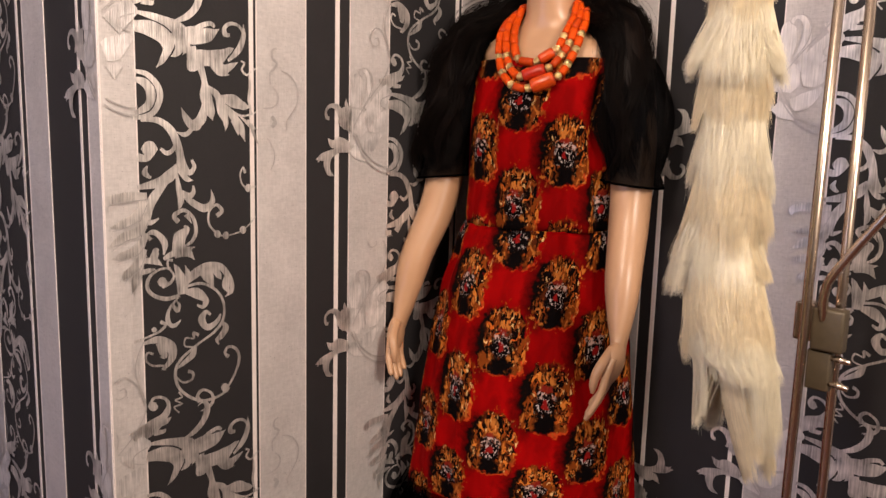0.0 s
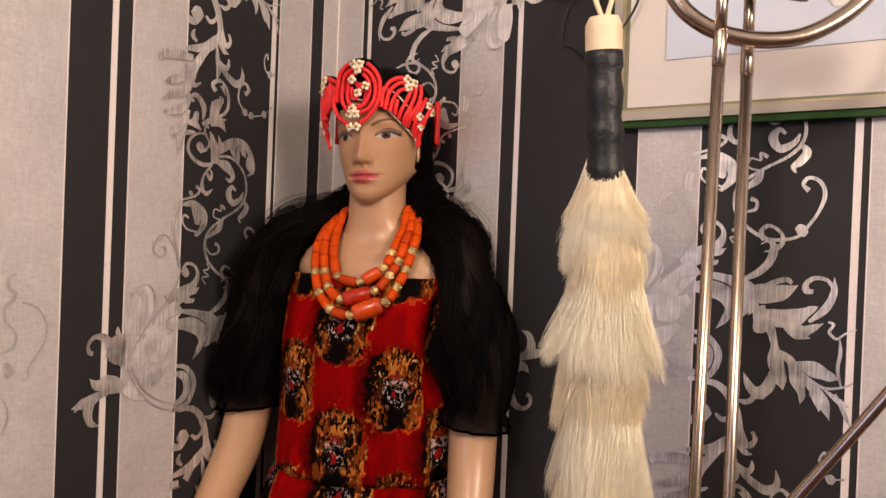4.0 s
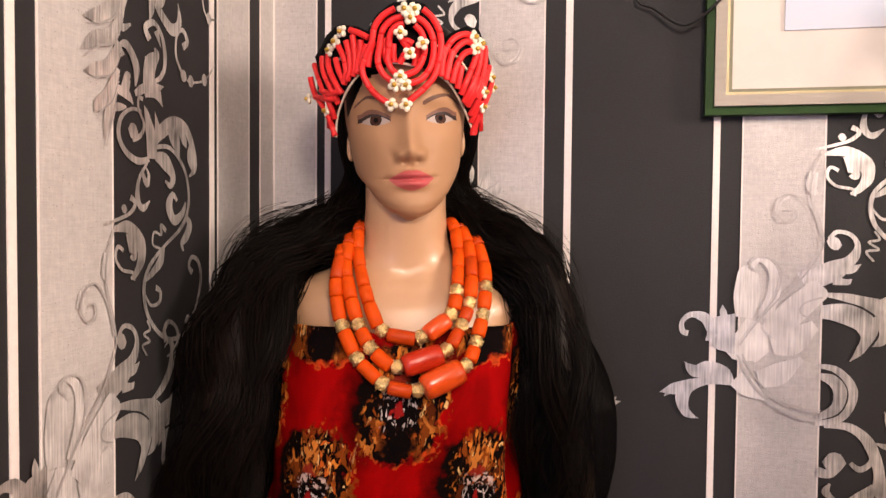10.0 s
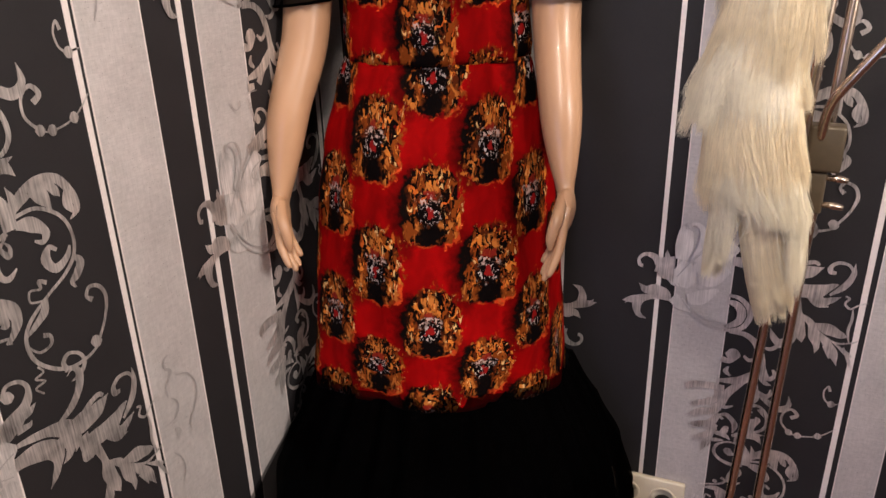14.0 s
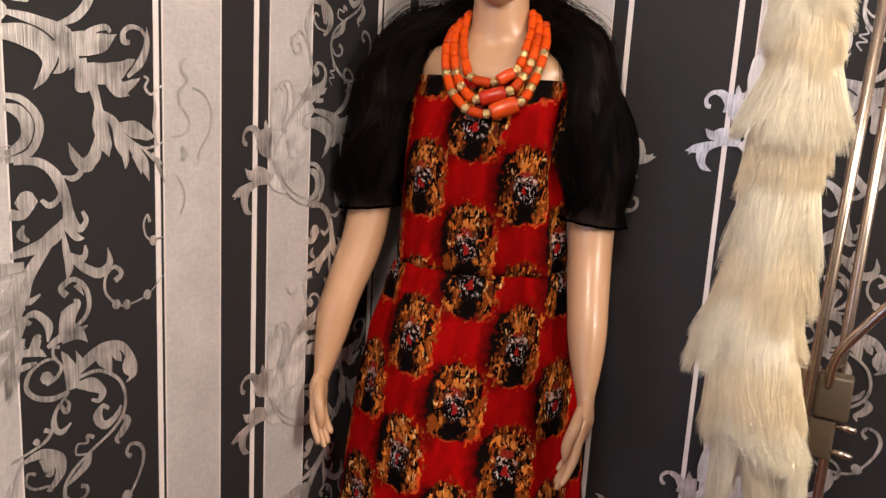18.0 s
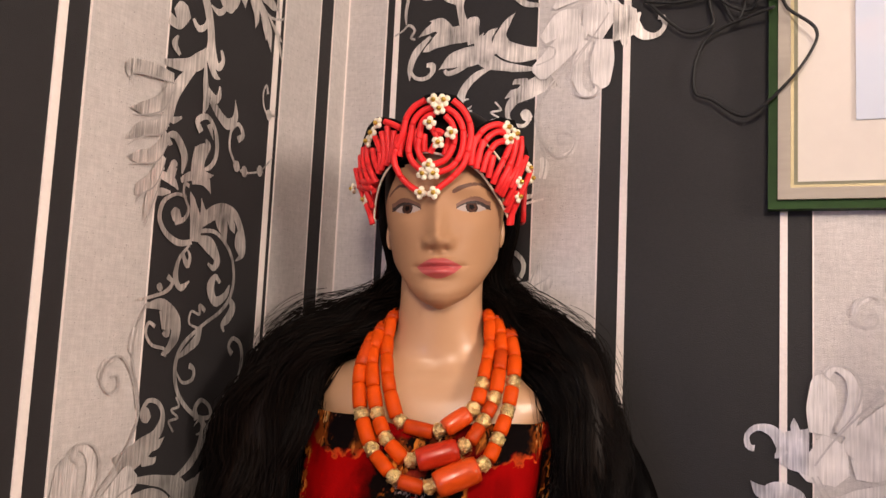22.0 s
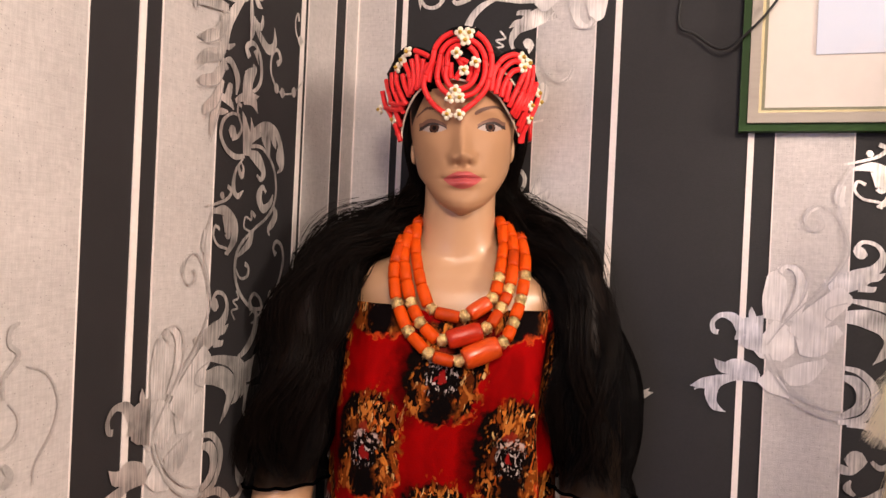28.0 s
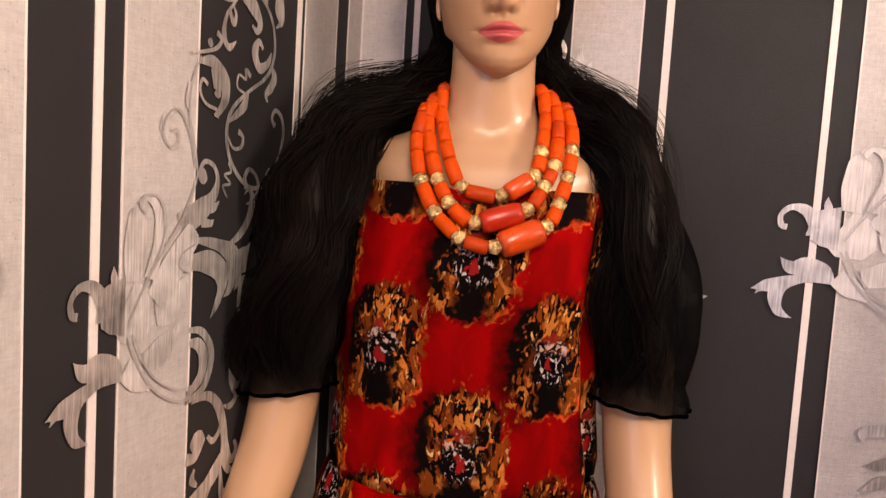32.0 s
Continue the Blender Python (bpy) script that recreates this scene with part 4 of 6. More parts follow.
        for k in range(4):
            o = Vector((0.0, (k - 1.5) * 0.0122, (k - 1.5) * -0.002))
            reach = (0.96, 1.08, 1.0, 0.80)[k]
            a = kv + o
            end = kv + (tv - kv) * reach + o * (0.75 + 0.25 * (k == 0)) + Vector((-s * 0.004 * k, 0, 0))
            tube(bm, spline([a - (tv - kv) * 0.3, a, a.lerp(end, 0.5) + Vector((s * 0.005, 0, 0)), end], 7), lambda t: along(((0, 0.006), (0.3, 0.0083), (0.66, 0.0072), (0.92, 0.0056), (1, 0.0028)), t)[0], 12)
        tube(bm, spline([(wv + kv) / 2 + Vector((-s * 0.002, -0.010, 0.012)), kv + Vector((-s * 0.010, -0.026, 0.014)), kv + Vector((-s * 0.018, -0.034, -0.010)), kv + Vector((-s * 0.020, -0.034, -0.034))], 7), lambda t: along(((0, 0.009), (0.4, 0.0098), (0.75, 0.0078), (1, 0.0035)), t)[0], 12)
    loft(bm, [ring_at(0.62 + 0.45 * i / 12, -0.005, -0.04, 0.13 - 0.02 * i / 12, 0.09, 0.09, 24) for i in range(13)])
    for s in (-1, 1):
        limb([(s * 0.07, -0.04, 0.66), (s * 0.07, -0.045, 0.40), (s * 0.06, -0.04, 0.10), (s * 0.06, -0.05, 0.012)], ((0, 0.07), (0.5, 0.05), (0.9, 0.035), (1, 0.04)))
    lathe(bm, [(0.17, 0.0), (0.17, 0.010), (0.165, 0.013), (0.0, 0.0131)][:3], 40, at=(0, -0.04, 0))
    return solid("mannequin", bm, [M_SKIN, M_LIP, M_BROW, M_EYE, M_IRIS, M_HAIR, M_LASH, M_LID, M_PUPIL, M_FACE], BODY, "glossy tan fashion mannequin with a painted face, standing in the corner", "mannequin")


build_mannequin()

# ---- dress: printed sheath, tulle flounce, organza sleeves ----
dress = thing("dress", BODY, "red velvet medallion dress with a black tulle flounce", "dress")
SHEATH = ((0.575, -0.014, 0.236, 0.232, 0.075), (0.69, -0.012, 0.228, 0.222, 0.075), (0.80, -0.012, 0.218, 0.205, 0.080), (0.93, -0.011, 0.204, 0.188, 0.085), (1.03, -0.010, 0.186, 0.172, 0.088),
          (1.12, -0.006, 0.164, 0.146, 0.088), (1.175, -0.004, 0.152, 0.128, 0.086), (1.25, -0.006, 0.146, 0.121, 0.086), (1.33, -0.007, 0.143, 0.124, 0.086), (1.39, -0.003, 0.144, 0.126, 0.085), (1.44, 0.002, 0.146, 0.116, 0.084), (1.484, 0.006, 0.146, 0.099, 0.083))


def sheath(name, lo, hi, du, dv, label, seed):
    bm = bmesh.new()
    uvl = bm.loops.layers.uv.new("UVMap")
    n, rowsn = 112, max(6, int((hi - lo) / 0.009))
    rnd = random.Random(seed)
    folds = [(rnd.uniform(-1.3, 1.3), rnd.uniform(6, 16), rnd.uniform(0.0006, 0.0022), rnd.uniform(0, 6)) for _ in range(8)]
    rows, uvs = [], []
    for r in range(rowsn + 1):
        z = lo + (hi - lo) * r / rowsn
        xc, w, f, b = along(SHEATH, z)
        row, ur = [], []
        prev, length = None, 0.0
        for i in range(n + 1):
            a = -math.pi + 2 * math.pi * i / n
            sx, cy = math.sin(a), math.cos(a)
            x = xc + w * math.copysign(abs(sx) ** 0.94, sx)
            y = -(f if cy > 0 else b) * math.copysign(abs(cy) ** 0.90, cy)
            wob = sum(amp * math.sin(fr * a + ph + z * 7) for _, fr, amp, ph in folds)
            wob -= 0.0035 * sum(bell((a - s) / 0.035) for s in (-0.62, 0.62)) * ease(1.5, 1.2, 1.2 if z < 1.2 else z)
            wob -= 0.004 * bell((z - 1.165) / 0.010)
            if lo < 1 and z < 0.70:
                wob += 0.006 * math.sin(5 * a + 1.2) * (1 - ease(0.575, 0.70, z))
            p = Vector((x, y, z)) * 1.0 + Vector((sx, -cy, 0)) * wob
            if lo < 1:
                p.z += 0.046 * max(0.0, cy) * (1 - ease(0.578, 0.80, z))
            if hi > 1.4:
                p.z -= 0.010 * ease(1.45, 1.484, z) * math.cos(a) * bell(x / 0.035)
            if prev:
                length += (p - prev).length
            prev = p
            row.append(p)
            ur.append(length)
        mid = ur[n // 2]
        rows.append([bm.verts.new(p) for p in row[:-1]])
        uvs.append([(u - mid + du, z + dv) for u in ur])
    for r in range(rowsn):
        for i in range(n):
            j = (i + 1) % n
            fc = bm.faces.new((rows[r][i], rows[r][j], rows[r + 1][j], rows[r + 1][i]))
            for lp, uvc in zip(fc.loops, (uvs[r][i], uvs[r][i + 1], uvs[r + 1][i + 1], uvs[r + 1][i])):
                lp[uvl].uv = uvc
    ob = part(name, bm, M_PRINT, dress, label)
    so = ob.modifiers.new("cloth", "SOLIDIFY")
    so.thickness, so.offset = 0.003, -1
    return ob


sheath("dress_skirt", 0.578, 1.166, -0.010, -0.966, "red velvet skirt with staggered medallions", 3)
sheath("bodice", 1.164, 1.484, 0.004, -1.222, "strapless red velvet bodice", 5)


def flounce(name, table, pleats, depth, mat, label, seed, n=320, sway=0.0):
    """A gathered tier: table of (z, xc, half-width, front, back)."""
    rnd = random.Random(seed)
    ph = [rnd.uniform(0, 6.28) for _ in range(4)]
    bm = bmesh.new()
    rows = []
    zs = [table[0][0] + (table[-1][0] - table[0][0]) * i / 26 for i in range(27)]
    for z in zs:
        xc, w, f, b = along(table, z)
        down = (table[-1][0] - z) / (table[-1][0] - table[0][0])
        row = []
        for i in range(n):
            a = 2 * math.pi * i / n
            sx, cy = math.sin(a), math.cos(a)
            k = 1 + depth * (0.35 + 0.65 * down) * (0.6 * math.sin(pleats * a + ph[0] + 1.5 * math.sin(3 * a)) + 0.4 * math.sin(pleats * 1.7 * a + ph[1]) + 0.5 * math.sin(5 * a + ph[2]) * sway)
            x, y = xc + w * sx * k, -(f if cy > 0 else b) * cy * k
            y = min(y, 0.085)
            row.append(Vector((x, y, z + 0.006 * down * math.sin(pleats * a + ph[3]) + 0.046 * max(0.0, cy) * (1 - down) ** 1.5)))
        rows.append(row)
    loft(bm, rows, (False, False))
    return part(name, bm, mat, dress, label)


FLARE = ((0.006, -0.03, 0.375, 0.330, 0.10), (0.12, -0.03, 0.370, 0.320, 0.10), (0.30, -0.030, 0.364, 0.300, 0.10), (0.42, -0.03, 0.334, 0.275, 0.095), (0.50, -0.018, 0.285, 0.255, 0.090), (0.56, -0.016, 0.250, 0.236, 0.082), (0.605, -0.014, 0.228, 0.216, 0.070))
flounce("lining", FLARE, 23, 0.045, M_TULLE_IN, "opaque black gathered lining", 11)
flounce("tulle_layer", tuple((z, xc, w * 1.05 + 0.012, f * 1.05 + 0.01, b) for z, xc, w, f, b in FLARE), 29, 0.06, M_TULLE, "sheer black tulle", 12, sway=0.3)
# sheer corner of tulle that stands out to one side, with its rolled hem
for shift in (Vector((0, 0, 0)), Vector((0.020, 0.002, -0.020))):
    bm = bmesh.new()
    rows = []
    for r in range(19):
        t = r / 18
        row = []
        for i in range(31):
            f = i / 30
            top = Vector((-0.265 + 0.20 * f, -0.06 - 0.20 * f, 0.545))
            low = Vector((-0.370 + 0.27 * f, -0.395 - 0.07 * f, 0.360 + 0.03 * f - 0.16 * f * f)) + shift
            q = top.lerp(low, t)
            q += Vector((-0.012, -0.02, 0.014)) * math.sin(math.pi * t) * (1 - f) + Vector((0.010, 0.012, 0.006)) * t * math.sin(17 * f + 2 + 40 * shift.x)
            row.append(q)
        rows.append(row)
    loft(bm, rows, loop=False)
    part("tulle_wing", bm, M_VEIL, dress, "sheer black tulle corner")
    bm = bmesh.new()
    tube(bm, rows[-1], 0.0018, 6)
    part("hem", bm, M_TULLE_IN, dress, "rolled black hem")
for s, sh, lo in ((-1, (-0.160, -0.012, 1.49), (-0.204, -0.040, 1.253)), (1, (0.160, -0.005, 1.49), (0.187, -0.034, 1.257))):
    bm = bmesh.new()
    a, b = Vector(sh), Vector(lo)
    rows = []
    for r in range(22):
        t = r / 21
        c = a + (b - a) * t + Vector((s * 0.012 * math.sin(math.pi * t), 0, 0))
        rad = 0.045 + (0.020 if s > 0 else 0.026) * math.sin(math.pi * min(1, t * 1.06) ** 0.85) if t < 0.94 else 0.052 + 0.003 * (t - 0.94) * 16
        rows.append([c + Vector((math.cos(q) * rad * (1 + 0.05 * math.sin(11 * q + 3 * t) + 0.03 * math.sin(23 * q + 5 * t)), math.sin(q) * rad * (1 + 0.05 * math.sin(11 * q + 3 * t) + 0.03 * math.sin(19 * q - 4 * t)), -s * 0.25 * math.cos(q) * rad * 0.4)) for q in (2 * math.pi * i / 60 for i in range(60))])
    loft(bm, rows, (False, False))
    sl = part("sleeve", bm, M_ORGANZA, dress, "sheer black organza puff sleeve")
    bm = bmesh.new()
    tube(bm, rows[-1], 0.0022, 6, closed=True)
    part("cuff", bm, M_TULLE_IN, sl, "narrow black cuff")

# ---- wig ----
wig = thing("wig", BODY, "long black wig with hair spread over both shoulders", "wig")


def hair_lock(name, guide, size, count, seed, width, label, wave=0.0, turns=2.0, loose=0.0, ends=(0.86, 1.0), starts=(0.0, 0.08)):
    """A lock of hair along a guide line. size: rows of (way, half-width); wave: how far the lock swings; loose: how far its hairs stray."""
    rng = np.random.default_rng(seed)
    line = np.array([tuple(p) for p in spline(guide, 8)])
    way = np.linspace(0, 1, len(line))
    m = 15
    t = rng.uniform(*starts, count)[:, None] + (rng.uniform(*ends, count) - rng.uniform(*starts, count))[:, None] * np.linspace(0, 1, m)[None, :]
    p = np.stack([np.interp(t, way, line[:, i]) for i in range(3)], -1)
    tan = np.gradient(line, axis=0)
    d = np.stack([np.interp(t, way, tan[:, i]) for i in range(3)], -1)
    d /= np.linalg.norm(d, axis=-1, keepdims=True)
    side = np.cross(d, np.array([0.0, 1.0, 0.0]))
    side /= np.maximum(np.linalg.norm(side, axis=-1, keepdims=True), 0.05)
    deep = np.cross(d, side)
    half = np.interp(t, [q[0] for q in size], [q[1] for q in size])
    q, r = rng.uniform(0, 6.283, count)[:, None], np.sqrt(rng.random(count))[:, None]
    q = q + rng.normal(0, 0.5, count)[:, None] * t
    ph = rng.uniform(0, 6.283)
    swing = wave * np.minimum(1.0, 0.25 + t) * np.sin(6.283 * turns * t + ph + rng.normal(0, 0.18, count)[:, None])
    sway = wave * 0.7 * np.minimum(1.0, 0.25 + t) * np.sin(6.283 * turns * 0.8 * t + ph * 2.3)
    stray = loose * rng.normal(0, 1, count)[:, None] * t ** 1.3 + 0.3 * loose * np.sin(9 * t + rng.uniform(0, 6.28, count)[:, None])
    stray2 = loose * rng.normal(0, 1, count)[:, None] * t ** 1.3
    p = p + side * (np.cos(q) * r * half + swing + stray)[..., None] + deep * (np.sin(q) * r * half + sway + stray2)[..., None]
    w = (width * rng.uniform(0.6, 1.3, count))[:, None, None] * (1 - 0.8 * np.linspace(0, 1, m)[None, :, None] ** 2)
    v = np.stack([p + side * w, p - side * w * 0.5 + deep * w * 0.8, p - side * w * 0.5 - deep * w * 0.8], 2).reshape(-1, 3)
    o = (np.arange(count)[:, None] * m + np.arange(m - 1)[None, :]).reshape(-1) * 3
    f = np.concatenate([np.stack([o + i, o + (i + 1) % 3, o + 3 + (i + 1) % 3, o + 3 + i], -1) for i in range(3)])
    me = bpy.data.meshes.new(name)
    me.from_pydata(v.tolist(), [], f.tolist())
    me.materials.append(M_HAIR)
    me.polygons.foreach_set("use_smooth", [True] * len(me.polygons))
    ob = new(name, me)
    ob.parent = wig
    return tagged(ob, label, kind="stuff")


for s in (-1, 1):
    # temple hair down behind the ear
    hair_lock("temple_lock", [(HX + s * 0.068, 0.004, 1.765), (HX + s * 0.070, 0.008, 1.70), (HX + s * 0.053, 0.026, 1.64), (HX + s * 0.060, 0.028, 1.60)],
              ((0, 0.012), (1, 0.018)), 300, 31 + s, 0.0009, "black hair at the temple", 0.003, 1.0, 0.002)
    # the long fall over the shoulder, lock by lock
    if s > 0:
        fall = [(HX + 0.030, 0.06, 1.69), (HX + 0.052, 0.046, 1.614), (HX + 0.098, 0.016, 1.578), (0.147, -0.012, 1.540), (0.168, -0.034, 1.45), (0.178, -0.038, 1.35), (0.184, -0.036, 1.262)]
    else:
        fall = [(HX - 0.030, 0.06, 1.69), (HX - 0.052, 0.046, 1.614), (HX - 0.102, 0.014, 1.576), (-0.156, -0.024, 1.538), (-0.178, -0.054, 1.44), (-0.194, -0.062, 1.35), (-0.206, -0.060, 1.262)]
    rnd = random.Random(40 + s)
    for i in range(32):
        a = 6.283 * (i * 0.382) + rnd.uniform(-0.3, 0.3)
        r = math.sqrt((i + 0.5) / 32)
        guide = []
        for j, q in enumerate(fall):
            f = j / 6
            wide, thick = 0.020 + 0.010 * min(1.0, 2 * f), 0.026 + 0.026 * min(1.0, 2 * f)
            swirl = a + 0.5 * math.sin(3 * f + i)
            guide.append((q[0] + math.cos(swirl) * r * wide - s * 0.014 * max(0.0, -math.sin(swirl)) * (j > 1) + s * 0.016 * (i % 5 == 0) * (j > 3), q[1] + math.sin(swirl) * r * thick, q[2] + 0.010 * math.cos(swirl) * r * s * (1 - f)))
        reach = 1.0 if i % 3 else rnd.uniform(0.80, 0.95)
        hair_lock("shoulder_lock", guide, ((0, 0.012), (0.3, 0.015), (0.7, 0.012), (0.92, 0.010), (1, 0.004)), 190, 100 + i + 50 * s, 0.00070, "wavy lock of long black hair", rnd.uniform(0.009, 0.015) if i % 4 else rnd.uniform(0.015, 0.022), rnd.uniform(2.2, 3.8), 0.0045,
                  (reach - 0.14, reach))
    hair_lock("flyaway_hair", fall, ((0, 0.026), (0.25, 0.034), (0.5, 0.042), (1, 0.042)), 420, 51 + s, 0.00036, "stray wisps of black hair", 0.006, 2.2, 0.018, (0.3, 1.0), (0.0, 0.25))
    hair_lock("frizzy_hair", [(x + s * 0.006, y, z + 0.022 * (1 - i / 6)) for i, (x, y, z) in enumerate(fall)], ((0, 0.014), (0.25, 0.022), (0.5, 0.026), (1, 0.030)), 600, 71 + s, 0.00034, "frizzy black hair", 0.006, 3.0, 0.022, (0.2, 0.75), (0.05, 0.5))
    bm = bmesh.new()
    tube(bm, spline([(s * 0.03, 0.06, 1.69), (s * 0.056, 0.05, 1.612), (s * 0.102, 0.022, 1.566), *((x, y - 0.004, z) for x, y, z in fall[3:6])], 6),
         lambda t: 0.022 + 0.015 * math.sin(math.pi * min(t, 0.9) * 0.62) - 0.022 * max(0, t - 0.8), 14)
    part("hair_body", bm, M_HAIR, wig)
bm = bmesh.new()
rows = []
for i in range(18):
    t = i / 17
    z = 1.775 - 0.24 * t
    rows.append([Vector((HX + (0.062 - 0.008 * t) * math.cos(q), 0.018 + (0.085 - 0.02 * t) * math.sin(q), z)) for q in (math.pi * j / 24 for j in range(25))])
loft(bm, rows, loop=False)
ob = part("back_hair", bm, M_HAIR, wig)
so = ob.modifiers.new("thick", "SOLIDIFY")
so.thickness, so.offset = 0.012, 0
bm = bmesh.new()
lathe(bm, [(0.073, 1.755), (0.070, 1.780), (0.058, 1.805), (0.036, 1.822), (0.010, 1.828)], 36, m=Matrix.Diagonal((1.0, 1.22, 1.0)).to_3x3(), at=(HX, 0.004, 0))
part("wig_cap", bm, M_HAIR, wig, "black crown of the wig")

# ---- coral necklaces ----
CHEST = ((1.40, 0.124), (1.43, 0.118), (1.46, 0.104), (1.49, 0.088), (1.52, 0.074), (1.55, 0.058), (1.59, 0.050), (1.65, 0.048))


VIEW_EYE, VIEW_AHEAD = Vector((0.0877, -0.8809, 1.5803)), Vector((-0.0963, 0.9905, 0.0982))
VIEW_ACROSS, VIEW_DOWN = Vector((0.00073102, 0.00006771, 0.00003395)), Vector((0.00002698, 0.00007506, -0.00073059))


def front_view(px, py, d):
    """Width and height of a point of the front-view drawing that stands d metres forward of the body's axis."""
    r = VIEW_AHEAD + (px - 784) * VIEW_ACROSS + (py - 441) * VIEW_DOWN
    p = VIEW_EYE + r * ((-d - VIEW_EYE.y) / r.y)
    return p.x, p.z


def chest_point(px, py, lift):
    """A place on the chest from the front-view drawing."""
    d = 0.09
    for _ in range(5):
        x, z = front_view(px, py, d)
        d = along(CHEST, z)[0] * math.sqrt(max(0.05, 1 - ((x - 0.006) / 0.17) ** 2))
        if z > 1.53:
            d *= 1 - 0.85 * ease(1.53, 1.60, z)
        d += lift
    return Vector((x, -d, z))


def bead_mesh(kind, length, r):
    bm = bmesh.new()
    if kind == "gold":
        prof = [(r * 0.55, -length * 0.5), (r * 0.78, -length * 0.48), (r * 0.74, -length * 0.40), (r * 0.93, -length * 0.24), (r, 0), (r * 0.93, length * 0.24), (r * 0.74, length * 0.40), (r * 0.78, length * 0.48), (r * 0.55, length * 0.5)]
        lathe(bm, prof, 20)
        for q in range(24):
            a, h = q * 2.4, length * 0.34 * math.sin(q * 1.9)
            bmesh.ops.create_icosphere(bm, subdivisions=1, radius=r * 0.16, matrix=Matrix.Translation((r * 0.95 * math.cos(a), r * 0.95 * math.sin(a), h)))
    elif kind == "barrel":
        prof = [(r * 0.55, -length * 0.5), (r * 0.86, -length * 0.485), (r * 0.97, -length * 0.36), (r, 0), (r * 0.97, length * 0.36), (r * 0.86, length * 0.485), (r * 0.55, length * 0.5)]
        lathe(bm, prof, 22)
    else:
        prof = [(r * 0.7, -length * 0.5), (r * 0.95, -length * 0.47), (r, -length * 0.3), (r * 1.02, 0.1 * length), (r * 0.97, length * 0.46), (r * 0.7, length * 0.5)]
        lathe(bm, prof, 16)
    return bm


def necklace(pts, lift, seed, label):
    """A strand through pts; a third value sets a gold bead there, and a fourth the barrel that follows it."""
    rnd = random.Random(seed)
    ob = thing("coral_necklace", BODY, label, "necklace", "coral necklaces")
    front = [chest_point(q[0], q[1], lift) for q in pts]
    a, b = front[0], front[-1]
    n = 14
    path = spline([Vector((0.006, 0.062, 1.575)), Vector((a.x * 0.9, 0.035, 1.585)), *front, Vector((b.x * 0.9, 0.035, 1.585)), Vector((0.007, 0.062, 1.575))], n)
    dist = [0.0]
    for p, q in zip(path, path[1:]):
        dist.append(dist[-1] + (q - p).length)

    def at(s):
        i = max(0, min(len(path) - 2, next((j - 1 for j in range(1, len(dist)) if dist[j] >= s), len(path) - 2)))
        t = (s - dist[i]) / max(dist[i + 1] - dist[i], 1e-9)
        return path[i].lerp(path[i + 1], t)

    def bead(kind, s0, s1, r, mat, name, text="", out=0.0):
        p0, p1 = at(s0), at(s1)
        d = (p1 - p0).normalized()
        o = part(name, bead_mesh(kind, (p1 - p0).length, r), mat, ob, text)
        o.matrix_local = Matrix.Translation((p0 + p1) / 2 + Vector((0, -out, 0))) @ d.to_track_quat("Z", "Y").to_matrix().to_4x4() @ Matrix.Rotation(rnd.uniform(0, 6), 4, "Z")
    half = 0.0062
    stops = [(0.0, "")] + [(dist[(i + 2) * n], q[3] if len(q) > 3 else "") for i, q in enumerate(pts) if len(q) > 2] + [(dist[-1], "")]
    for j, ((s0, barrel), (s1, _)) in enumerate(zip(stops, stops[1:])):
        lo, hi = s0 + (half if j else 0.0), s1 - (half if j < len(stops) - 2 else 0.0)
        if j:
            bead("gold", s0 - half, s0 + half, 0.0074, M_GOLD, "gold_bead", "chased gold bead")
        if barrel:
            r, mat = {"s": (0.0098, M_CORAL_P), "D": (0.0120, M_CORAL_D), "P": (0.0138, M_CORAL_P)}[barrel]
            bead("barrel", lo, hi, r, mat, "coral_barrel", "large polished coral barrel", 0.004)
            continue
        k = max(1, round((hi - lo) / 0.024))
        cuts = [lo + (hi - lo) * (i + (rnd.uniform(-0.16, 0.16) if 0 < i < k else 0)) / k for i in range(k + 1)]
        for u, v in zip(cuts, cuts[1:]):
            bead("tube", u + 0.0002, v - 0.0002, 0.0072 * rnd.uniform(0.93, 1.06), M_CORAL if rnd.random() < 0.8 else M_CORAL_B, "coral_bead")
    bm = bmesh.new()
    tube(bm, path, 0.002, 6)
    part("cord", bm, M_CORAL_D, ob)


necklace([(697, 556), (686, 600), (685, 655), (694, 712), (708, 748, "g"), (742, 760), (777, 763, "g", "s"), (838, 724, "g"), (853, 680, "g"), (863, 635), (869, 595), (864, 556)],
         0.010, 1, "short strand of orange coral beads round the neck")
necklace([(676, 580), (660, 625), (660, 680), (668, 733, "g"), (683, 777, "g"), (704, 800), (727, 816, "g", "D"), (822, 790, "g"), (855, 745, "g"), (875, 705, "g"), (884, 655), (888, 610), (880, 570)],
         0.012, 2, "middle strand of orange coral with gold beads")
necklace([(656, 605), (639, 645), (635, 690), (639, 733, "g"), (658, 795, "g"), (697, 845, "g"), (728, 859), (760, 862, "g", "P"), (856, 822, "g"), (880, 778, "g"), (898, 728, "g"), (908, 676, "g"), (911, 632), (903, 592)],
         0.013, 3, "long strand of orange coral with one large barrel")

# ---- beaded headpiece ----
crown = thing("beaded_headpiece", BODY @ Matrix.Translation((-0.0028, 0, -0.001)), "red coral tube headpiece with ivory and gold bead flowers", "headpiece")


